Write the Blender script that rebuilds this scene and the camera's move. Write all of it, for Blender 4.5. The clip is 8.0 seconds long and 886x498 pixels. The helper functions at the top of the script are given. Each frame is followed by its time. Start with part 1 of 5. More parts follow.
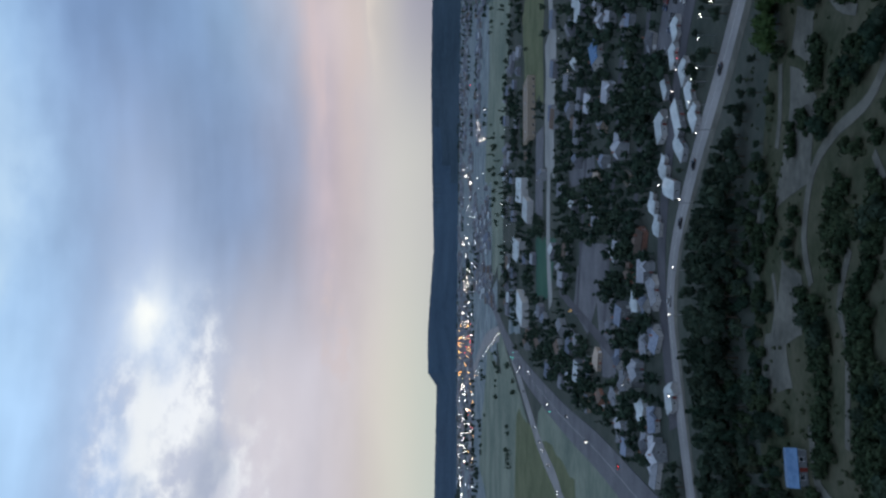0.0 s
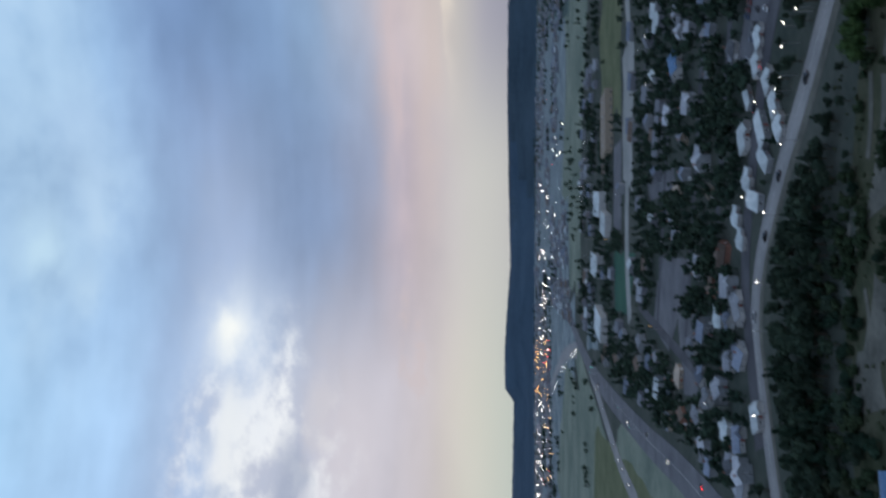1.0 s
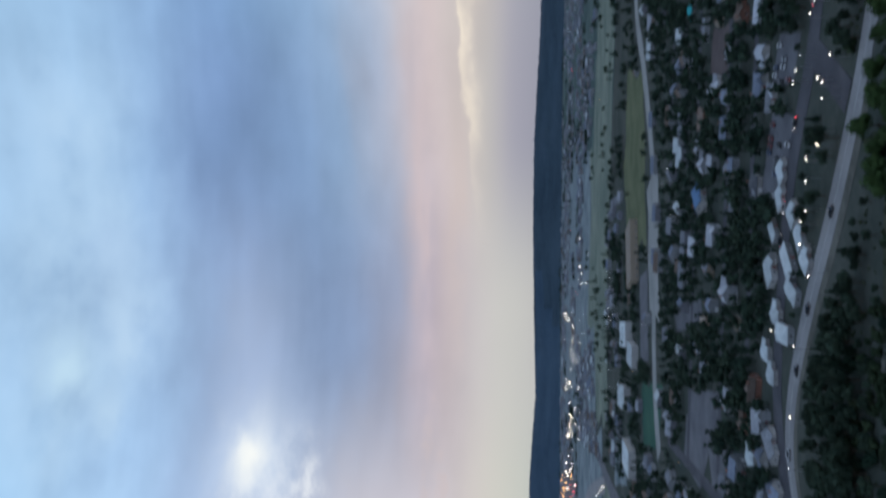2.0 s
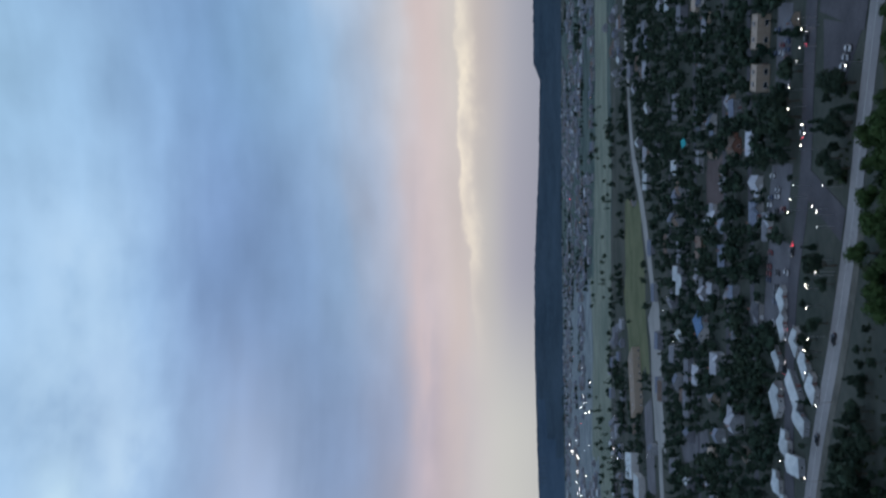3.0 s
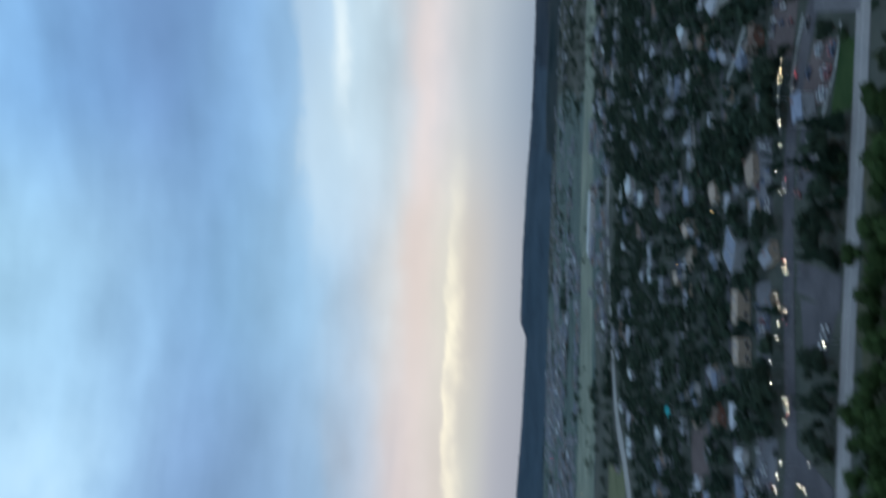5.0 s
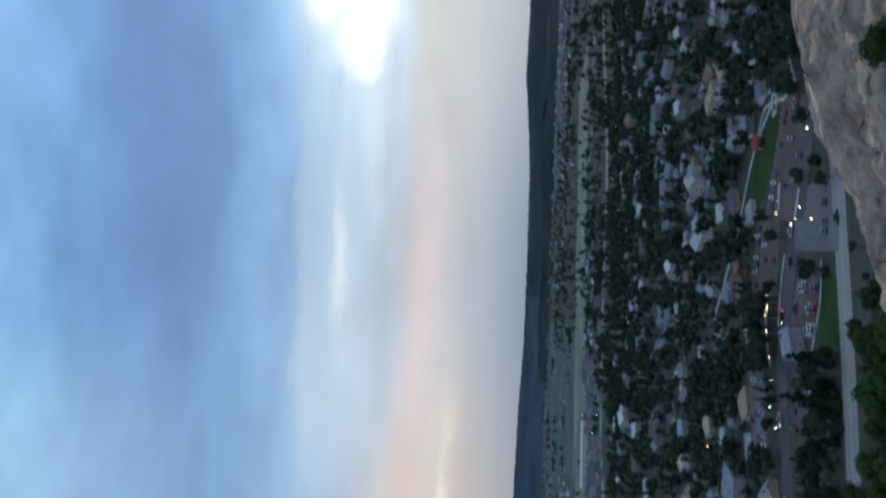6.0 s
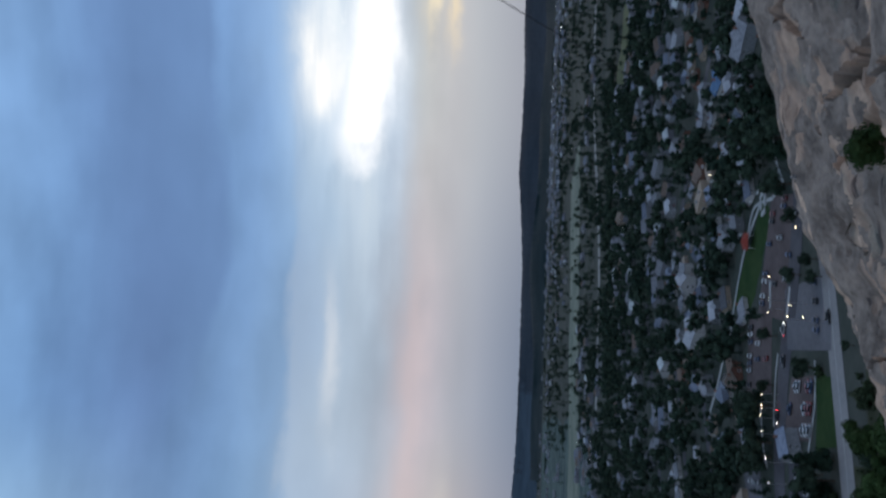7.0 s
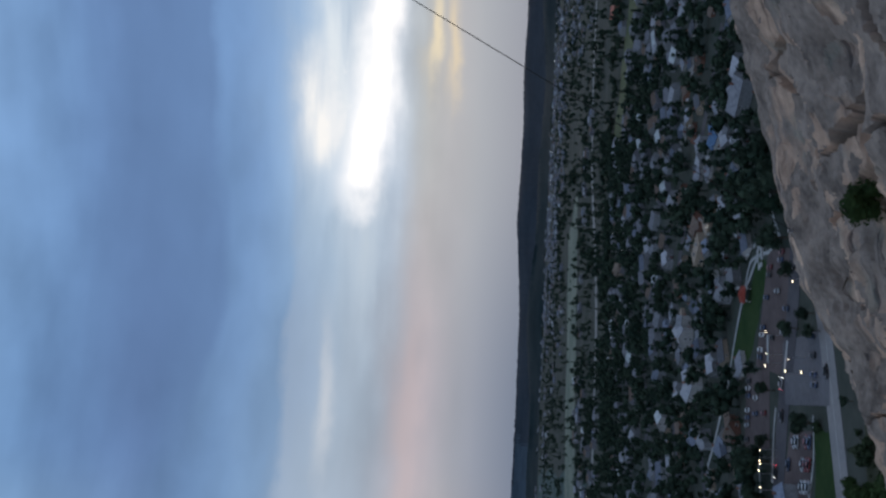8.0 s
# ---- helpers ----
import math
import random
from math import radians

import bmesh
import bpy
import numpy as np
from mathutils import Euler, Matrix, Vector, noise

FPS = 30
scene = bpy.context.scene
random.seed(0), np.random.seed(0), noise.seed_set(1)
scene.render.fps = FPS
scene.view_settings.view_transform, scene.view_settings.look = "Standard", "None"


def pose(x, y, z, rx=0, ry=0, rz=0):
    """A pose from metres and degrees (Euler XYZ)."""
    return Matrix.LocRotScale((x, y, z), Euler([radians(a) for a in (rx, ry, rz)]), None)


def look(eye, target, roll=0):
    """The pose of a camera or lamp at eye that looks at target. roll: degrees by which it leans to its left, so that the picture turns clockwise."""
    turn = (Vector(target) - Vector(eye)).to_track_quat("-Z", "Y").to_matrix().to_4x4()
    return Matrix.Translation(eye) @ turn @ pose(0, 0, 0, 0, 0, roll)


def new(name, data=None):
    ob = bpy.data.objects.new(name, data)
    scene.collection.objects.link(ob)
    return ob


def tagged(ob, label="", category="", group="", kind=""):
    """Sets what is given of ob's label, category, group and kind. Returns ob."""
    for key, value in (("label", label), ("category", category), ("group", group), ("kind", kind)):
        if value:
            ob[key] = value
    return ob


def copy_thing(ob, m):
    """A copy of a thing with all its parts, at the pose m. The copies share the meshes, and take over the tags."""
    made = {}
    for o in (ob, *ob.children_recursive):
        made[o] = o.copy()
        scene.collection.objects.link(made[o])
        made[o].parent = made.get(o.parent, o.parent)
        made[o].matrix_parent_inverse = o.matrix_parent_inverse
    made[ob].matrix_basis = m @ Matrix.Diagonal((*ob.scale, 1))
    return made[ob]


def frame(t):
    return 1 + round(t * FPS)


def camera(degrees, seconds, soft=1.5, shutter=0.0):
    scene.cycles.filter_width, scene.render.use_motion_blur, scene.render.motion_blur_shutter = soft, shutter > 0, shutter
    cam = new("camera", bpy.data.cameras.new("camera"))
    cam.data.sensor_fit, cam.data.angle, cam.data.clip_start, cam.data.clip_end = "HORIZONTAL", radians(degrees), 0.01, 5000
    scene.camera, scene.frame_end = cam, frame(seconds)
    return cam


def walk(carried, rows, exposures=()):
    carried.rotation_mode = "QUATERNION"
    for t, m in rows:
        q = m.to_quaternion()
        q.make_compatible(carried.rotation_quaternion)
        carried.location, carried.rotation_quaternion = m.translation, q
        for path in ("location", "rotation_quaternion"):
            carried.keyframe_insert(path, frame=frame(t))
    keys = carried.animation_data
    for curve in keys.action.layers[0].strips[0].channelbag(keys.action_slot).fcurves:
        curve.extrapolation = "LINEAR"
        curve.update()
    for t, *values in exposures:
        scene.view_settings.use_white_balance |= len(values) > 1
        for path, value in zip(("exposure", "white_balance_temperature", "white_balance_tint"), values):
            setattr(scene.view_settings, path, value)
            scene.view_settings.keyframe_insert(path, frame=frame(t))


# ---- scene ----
cam = camera(55.4, 8.0, 2.4, 0.7)

EYE = (0.0, 0.0, 95.0)


def aim(azimuth, tilt, lean):
    """A pose of the sideways-held camera: degrees clockwise from +y, up from level, and lean."""
    a, b = radians(azimuth), radians(tilt)
    way = Vector((math.sin(a) * math.cos(b), math.cos(a) * math.cos(b), math.sin(b)))
    return look(EYE, Vector(EYE) + way, lean - 90)


walk(cam, [
    (0.0, aim(0.03, -0.55, 0.55)), (0.5, aim(0.41, 0.91, 0.16)), (1.0, aim(1.0, 4.65, 0.34)),
    (1.5, aim(5.0, 5.92, 1.42)), (2.0, aim(9.64, 6.42, 0.5)), (2.2, aim(12.05, 6.47, 0.14)),
    (3.3, aim(19.77, 6.14, -0.31)), (3.5, aim(20.86, 5.91, -0.19)), (4.0, aim(25.39, 6.19, -1.13)),
    (4.5, aim(28.29, 2.47, -0.15)), (5.0, aim(35.38, 5.65, 1.65)), (5.2, aim(40.03, 5.73, 0.89)),
    (6.3, aim(52.5, 5.67, 2.46)), (6.5, aim(53.71, 5.66, 2.49)), (7.0, aim(57.05, 5.27, 1.9)),
    (7.5, aim(59.19, 5.13, 1.34)), (8.0, aim(60.36, 5.22, 2.47)),
], [(0.0, 0.2, 6500, 10), (1.0, 0.15, 6500, 10), (3.5, 0.15, 6500, 10), (4.0, 0.2, 6520, 9), (4.5, 0.32, 6540, 7), (5.0, 0.43, 6540, 2), (5.2, 0.46, 6540, 2),
    (6.5, 0.1, 6500, 10), (7.0, -0.04, 6500, 11), (8.0, -0.22, 6550, 12)])

# ---- dusk sky: clear sky behind a broken cloud deck, sun low behind clouds at azimuth 72 ----
SUN_AZ, SUN_EL = 72.0, 11.0
world = bpy.data.worlds.new("dusk")
scene.world = world
world.use_nodes = True
WN, WL = world.node_tree.nodes, world.node_tree.links
WN.clear()


def wmath(op, a, b=None, c=None):
    n = WN.new("ShaderNodeMath")
    n.operation = op
    for i, v in enumerate((a, b, c)):
        if v is None:
            continue
        if isinstance(v, (int, float)):
            n.inputs[i].default_value = v
        else:
            WL.new(v, n.inputs[i])
    return n.outputs[0]


def wmix(fac, a, b, blend="MIX"):
    n = WN.new("ShaderNodeMix")
    n.data_type, n.blend_type, n.clamp_factor = "RGBA", blend, True
    for i, v in ((0, fac), (6, a), (7, b)):
        if isinstance(v, (int, float)):
            n.inputs[i].default_value = v
        elif isinstance(v, tuple):
            n.inputs[i].default_value = (*v, 1)
        else:
            WL.new(v, n.inputs[i])
    return n.outputs[2]


def wramp(value, stops):
    """Colours against height in degrees."""
    n = WN.new("ShaderNodeValToRGB")
    n.color_ramp.interpolation = "CARDINAL"
    e = n.color_ramp.elements
    e[0].position, e[0].color = stops[0][0] / 45, (*stops[0][1], 1)
    e[1].position, e[1].color = stops[-1][0] / 45, (*stops[-1][1], 1)
    for d, c in stops[1:-1]:
        e.new(d / 45).color = (*c, 1)
    WL.new(wmath("DIVIDE", value, 45.0), n.inputs[0])
    return n.outputs[0]


def wsmooth(value, lo, hi):
    n = WN.new("ShaderNodeMapRange")
    n.interpolation_type = "SMOOTHSTEP"
    n.inputs[1].default_value, n.inputs[2].default_value = lo, hi
    WL.new(value, n.inputs[0])
    return n.outputs[0]


coords = WN.new("ShaderNodeTexCoord").outputs["Generated"]
sep = WN.new("ShaderNodeSeparateXYZ")
WL.new(coords, sep.inputs[0])
az = wmath("MULTIPLY", wmath("ARCTAN2", sep.outputs[0], sep.outputs[1]), 57.2958)
el = wmath("MULTIPLY", wmath("ARCSINE", sep.outputs[2]), 57.2958)


def tone(r, g, b, stops=0.15):
    """Light of a cloud from its 8-bit shade as seen through an exposure of so many stops."""
    return tuple(((c / 255 + .055) / 1.055) ** 2.4 / 2 ** stops for c in (r, g, b * .98))


def wcloud(wide, high, seed, detail=4, rough=0.5, distort=0.0):
    """Cloud noise with lumps so many degrees wide and high, about zero."""
    v = WN.new("ShaderNodeCombineXYZ")
    WL.new(wmath("DIVIDE", az, wide), v.inputs[0])
    WL.new(wmath("DIVIDE", el, high), v.inputs[1])
    v.inputs[2].default_value = seed
    n = WN.new("ShaderNodeTexNoise")
    n.inputs["Scale"].default_value, n.inputs["Detail"].default_value = 1.0, detail
    n.inputs["Roughness"].default_value, n.inputs["Distortion"].default_value = rough, distort
    WL.new(v.outputs[0], n.inputs["Vector"])
    return wmath("SUBTRACT", n.outputs["Fac"], 0.5)


broad = wcloud(16, 7, 1.3, 2)
bank = wcloud(12, 4.0, 4.1, 2)
lump = wcloud(4.5, 2.8, 7.7, 3, 0.5)
thread = wcloud(8, 1.1, 2.9, 3, 0.5)
fleck = wcloud(1.7, 1.2, 9.2, 5, 0.6)
# the deck's bands waver, less so near the skyline
h = wmath("ADD", el, wmath("MULTIPLY", wsmooth(el, 1.0, 12.0), wmath("MULTIPLY_ADD", broad, 4.5, wmath("MULTIPLY_ADD", bank, 2.2, wmath("MULTIPLY", thread, 0.6)))))


def band(deck, a0, a1, stops, *ramp):
    """The deck's colours by height, taking over from those before between two azimuths."""
    colours = wramp(h, [(d, tone(*c, stops)) for d, c in ramp] + [(45, tone(*ramp[-1][1], stops))])
    return colours if deck is None else wmix(wsmooth(az, a0, a1), deck, colours)


deck = band(None, -13, -12, -.12, (0, (178, 184, 180)), (3, (192, 190, 186)), (5, (184, 178, 182)), (8, (176, 174, 188)), (12, (176, 180, 200)), (16, (168, 182, 208)), (20, (158, 178, 212)), (24, (152, 180, 217)), (29, (156, 190, 228)), (36, (150, 190, 228)))
deck = band(deck, -11, 3, 0.0, (0, (184, 184, 186)), (2.5, (192, 191, 192)), (4.5, (188, 182, 189)), (7, (176, 167, 180)), (9, (152, 157, 182)), (12, (130, 147, 181)), (16, (121, 144, 183)), (20, (130, 153, 193)), (24, (140, 168, 208)), (29, (150, 182, 221)), (36, (154, 188, 225)))
deck = band(deck, 5, 18, -.02, (0, (146, 147, 164)), (2, (160, 159, 173)), (3.5, (184, 180, 182)), (5, (194, 185, 188)), (7.5, (192, 182, 191)), (9.5, (170, 173, 192)), (12, (140, 162, 195)), (15, (125, 152, 191)), (19, (117, 145, 189)), (23, (127, 157, 202)), (28, (146, 180, 220)), (36, (155, 190, 228)))
deck = band(deck, 20, 32, .08, (0, (152, 155, 172)), (2, (170, 169, 181)), (4, (190, 182, 183)), (5.2, (202, 196, 195)), (7, (202, 194, 200)), (9, (190, 191, 203)), (11, (173, 186, 210)), (14, (150, 178, 213)), (18, (130, 165, 206)), (22, (125, 160, 205)), (28, (140, 175, 215)), (36, (152, 190, 226)))
deck = band(deck, 34, 47, -.3, (0, (120, 131, 152)), (2.5, (144, 151, 168)), (4.3, (157, 160, 173)), (6.7, (170, 167, 179)), (9, (154, 166, 184)), (12, (146, 168, 192)), (14.6, (126, 154, 188)), (18, (112, 143, 184)), (21.5, (101, 132, 177)), (25, (95, 124, 170)), (30, (104, 139, 186)), (36, (114, 150, 195)))
deck = band(deck, 49, 69, -.42, (0, (142, 148, 162)), (3, (160, 165, 175)), (5, (168, 170, 177)), (7, (168, 174, 181)), (9, (164, 179, 199)), (12.3, (160, 185, 212)), (14.6, (136, 167, 204)), (18, (114, 147, 192)), (21.5, (106, 140, 187)), (27, (99, 131, 178)), (30, (106, 140, 186)), (36, (115, 150, 195)))
# soft light and dark across the whole deck
relief = WN.new("ShaderNodeVectorMath")
relief.operation = "SCALE"
WL.new(deck, relief.inputs[0])
WL.new(wmath("MULTIPLY_ADD", wsmooth(el, 1.0, 9.0), wmath("MULTIPLY_ADD", bank, 0.5, wmath("MULTIPLY_ADD", lump, 0.3, wmath("MULTIPLY", thread, 0.1))), 1.0), relief.inputs["Scale"])
sky = relief.outputs[0]
# directions bent by the noise, so that no cloud has a smooth outline
aw = wmath("ADD", az, wmath("MULTIPLY_ADD", lump, 5.0, wmath("MULTIPLY", fleck, 1.2)))
ew = wmath("ADD", el, wmath("MULTIPLY_ADD", lump, 2.0, wmath("MULTIPLY_ADD", thread, 0.8, wmath("MULTIPLY", fleck, 0.5))))


def spread(a0, e0, wa, we, slope=0.0):
    u = wmath("DIVIDE", wmath("SUBTRACT", aw, a0), wa)
    v = wmath("DIVIDE", wmath("SUBTRACT", ew, wmath("MULTIPLY_ADD", wmath("SUBTRACT", az, a0), slope, e0)), we)
    return wmath("EXPONENT", wmath("MULTIPLY", wmath("ADD", wmath("MULTIPLY", u, u), wmath("MULTIPLY", v, v)), -1.0))


def cloud(sky, a0, e0, wa, we, gain, colour, slope=0.0, fray=None, amount=0.0):
    """A soft patch of cloud round a direction; fray: noise that breaks it up."""
    g = spread(a0, e0, wa, we, slope)
    if fray is not None:
        g = wmath("MULTIPLY", g, wmath("MAXIMUM", wmath("MULTIPLY_ADD", fray, amount, 1.0), 0.0))
    return wmix(wmath("MULTIPLY", g, gain), sky, colour)


def heap(sky, a0, e0, wa, we, lo, hi, gain, colour, under=None):
    """A cloud with a crisp edge, its lumps shaded down to a second colour."""
    g = spread(a0, e0, wa, we)
    f = wmath("MULTIPLY_ADD", wmath("MULTIPLY_ADD", lump, 1.8, wmath("MULTIPLY", fleck, 1.1)), wsmooth(g, 0.02, 0.4), g)
    if under is not None:
        colour = wmix(wsmooth(wmath("MULTIPLY_ADD", fleck, 0.7, bank), -0.16, 0.1), under, colour)
    return wmix(wmath("MULTIPLY", wsmooth(f, lo, hi), gain), sky, colour)


# the heaped white cloud to the west, bright tops over grey hollows
sky = cloud(sky, -13, 10.5, 9, 3.8, .7, tone(212, 206, 216, .1))
sky = heap(sky, -14, 16.4, 9.0, 4.6, .05, 1.0, .95, tone(238, 241, 249, .1), tone(186, 192, 214, .1))
sky = heap(sky, -15.5, 14.4, 4.5, 1.6, .3, 1.0, .8, tone(166, 176, 202, .2))
sky = heap(sky, -10.2, 12.6, 3.6, 1.4, .3, .9, .6, tone(212, 209, 220, .2))
sky = cloud(sky, -10.5, 18.4, 2.2, .8, .95, tone(242, 246, 253, .2))
sky = cloud(sky, -14, 18.2, 2.6, .9, .9, tone(240, 244, 252, .2))
sky = cloud(sky, 0, 18.6, 9, 3.2, .45, tone(190, 205, 235))
sky = cloud(sky, -4.4, 18.5, 3.2, 2.0, .75, tone(215, 229, 250))
sky = cloud(sky, -4.6, 18.7, 1.7, 1.1, .95, tone(250, 253, 255))
# mottled light cloud overhead
sky = cloud(sky, 6, 30, 15, 4.5, .5, tone(182, 212, 243), 0, lump, 4.0)
sky = cloud(sky, .6, 30, 2.2, 1.3, .8, tone(196, 226, 250))
sky = cloud(sky, 4.0, 27.0, 2.6, 1.2, .65, tone(186, 214, 245), 0, lump, 3.0)
sky = cloud(sky, -2.0, 27.5, 1.8, 1.0, .6, tone(190, 218, 247))
sky = cloud(sky, 5.5, 26.5, 3.5, 1.6, .35, tone(184, 212, 244), 0, fleck, 3.0)
sky = cloud(sky, 19, 30.6, 4.5, 2.4, .6, tone(180, 211, 245), 0, lump, 2.5)
sky = cloud(sky, 10, 28, 3, 1.4, .4, tone(180, 208, 243))
# pink light on the bases
sky = cloud(sky, 12, 8.0, 12, .9, .42, tone(214, 194, 198), .02, thread, 2.5)
sky = cloud(sky, 11, 5.6, 9, .7, .4, tone(206, 190, 188), 0, lump, 2.0)
sky = heap(sky, -4, 6.8, 6.0, 1.3, .5, .85, .45, tone(204, 190, 194))
sky = cloud(sky, 28, 8.0, 10, 1.0, .3, tone(214, 200, 204, .25), 0, thread, 4.0)
# bright ragged lower edge of the deck, fading downwards
ragged = wmath("ADD", el, wmath("MULTIPLY_ADD", fleck, 1.0, wmath("MULTIPLY", lump, 1.7)))
fall = wmath("SUBTRACT", ragged, wmath("MULTIPLY_ADD", wsmooth(az, 6.0, 24.0), 1.15, 3.85))
soft = wmath("MULTIPLY_ADD", wmath("LESS_THAN", fall, 0.0), 0.42, 0.2)
eu, ev = wmath("DIVIDE", wmath("SUBTRACT", az, 27.0), 8.5), wmath("DIVIDE", fall, soft)
rim = wmath("EXPONENT", wmath("MULTIPLY", wmath("ADD", wmath("MULTIPLY", eu, eu), wmath("MULTIPLY", ev, ev)), -1.0))
sky = wmix(wmath("MULTIPLY", rim, wmath("MULTIPLY_ADD", lump, 2.2, .55)), sky, (1.10, .98, .76))
# pale veil with a clear upper edge, then the dark deck of the east with a clear lower one
veil = wmath("MULTIPLY", wsmooth(wmath("ADD", ew, wmath("MULTIPLY", bank, 3.0)), 15.6, 14.6), wmath("MULTIPLY", wsmooth(az, 30.0, 40.0), wsmooth(el, 8.5, 11.5)))
sky = wmix(wmath("MULTIPLY", veil, wmath("MULTIPLY_ADD", wsmooth(az, 66.0, 50.0), .28, .12)), sky, tone(200, 214, 236, .2))
dark = wmath("MULTIPLY", wsmooth(wmath("ADD", ew, wmath("MULTIPLY", broad, 5.0)), 19.6, 20.9), wmath("MULTIPLY", wsmooth(az, 42.0, 54.0), wsmooth(el, 30.0, 23.0)))
sky = wmix(wmath("MULTIPLY", dark, .6), sky, tone(92, 120, 166, -.25))
sky = cloud(sky, 41.5, 14.2, 5.0, 1.4, .4, tone(194, 213, 238, .15))
sky = cloud(sky, 49.5, 12.5, 4.5, .55, .75, tone(230, 238, 252, .25), .02)
sky = cloud(sky, 46.5, 7.0, 14.0, .95, .4, tone(200, 180, 182, -.25), -.01)
sky = cloud(sky, 33, 7.4, 6.0, 1.0, .35, tone(214, 192, 190, .2))
# the sun behind the deck: a glare with threads of cloud, a slanting core, torn patches round it
sky = cloud(sky, 71, 12.2, 9.0, 3.0, .75, tone(190, 212, 238, -.1), 0, thread, 3.0)
sky = cloud(sky, 71, 11.4, 6.5, 2.4, .65, tone(228, 236, 246, -.2), 0, thread, 2.5)
sky = cloud(sky, 62, 10.6, 7.0, 1.4, .4, tone(196, 210, 226, -.1), 0, thread, 4.0)
sky = cloud(sky, 69.4, 13.9, 3.2, 1.3, .95, tone(250, 250, 252, -.2), 0, thread, 2.0)
sky = cloud(sky, 74.5, 12.6, 4.0, .8, .6, tone(225, 235, 246, -.2), .1, thread, 3.0)
sky = heap(sky, 72.5, 12.4, 6.0, 2.2, .75, 1.0, .5, tone(238, 242, 250, -.2))
core = wmath("DIVIDE", wmath("SUBTRACT", ew, wmath("MULTIPLY_ADD", wmath("SUBTRACT", az, 63.6), -.125, 10.9)), wmath("MULTIPLY_ADD", wsmooth(az, 66.0, 78.0), -.5, 1.35))
core = wmath("MULTIPLY", wmath("EXPONENT", wmath("MULTIPLY", wmath("MULTIPLY", core, core), -1.0)), wsmooth(aw, 61.5, 65.0))
sky = wmix(wmath("MULTIPLY", core, wmath("MULTIPLY_ADD", wsmooth(az, 96.0, 82.0), 1.0, 0.0)), sky, (1.5, 1.46, 1.42))
sky = cloud(sky, 75.4, 6.2, 3.4, .42, .85, tone(238, 224, 196, -.2), -.03)
sky = cloud(sky, 74.4, 5.0, 3.0, .4, .8, tone(228, 212, 186, -.2), -.03)
# overhead and behind, unseen: an even deck, its top brightened to light the ground
sky = wmix(wsmooth(el, 36.0, 70.0), sky, (.40, .54, .74))
sky = wmix(wsmooth(wmath("ABSOLUTE", wmath("SUBTRACT", az, 30.0)), 70.0, 120.0), sky, (.33, .43, .61))
clear = WN.new("ShaderNodeTexSky")
clear.sky_type, clear.sun_disc = "NISHITA", False
clear.sun_elevation, clear.sun_rotation = radians(SUN_EL), radians(SUN_AZ)
dim = WN.new("ShaderNodeVectorMath")
dim.operation = "SCALE"
dim.inputs["Scale"].default_value = 0.05
WL.new(clear.outputs[0], dim.inputs[0])
sky = wmix(0.006, sky, dim.outputs[0])
back = WN.new("ShaderNodeBackground")
WL.new(sky, back.inputs["Color"])
back.inputs["Strength"].default_value = 1.0
WL.new(back.outputs[0], WN.new("ShaderNodeOutputWorld").inputs["Surface"])

sun = new("sun", bpy.data.lights.new("sun", "SUN"))
sun.data.energy, sun.data.angle, sun.data.color = 0.25, radians(15), (1.0, 0.9, 0.8)
SD = Vector((math.sin(radians(SUN_AZ)) * math.cos(radians(SUN_EL)), math.cos(radians(SUN_AZ)) * math.cos(radians(SUN_EL)), math.sin(radians(SUN_EL))))
sun.matrix_world = look(SD * 500, (0, 0, 0))


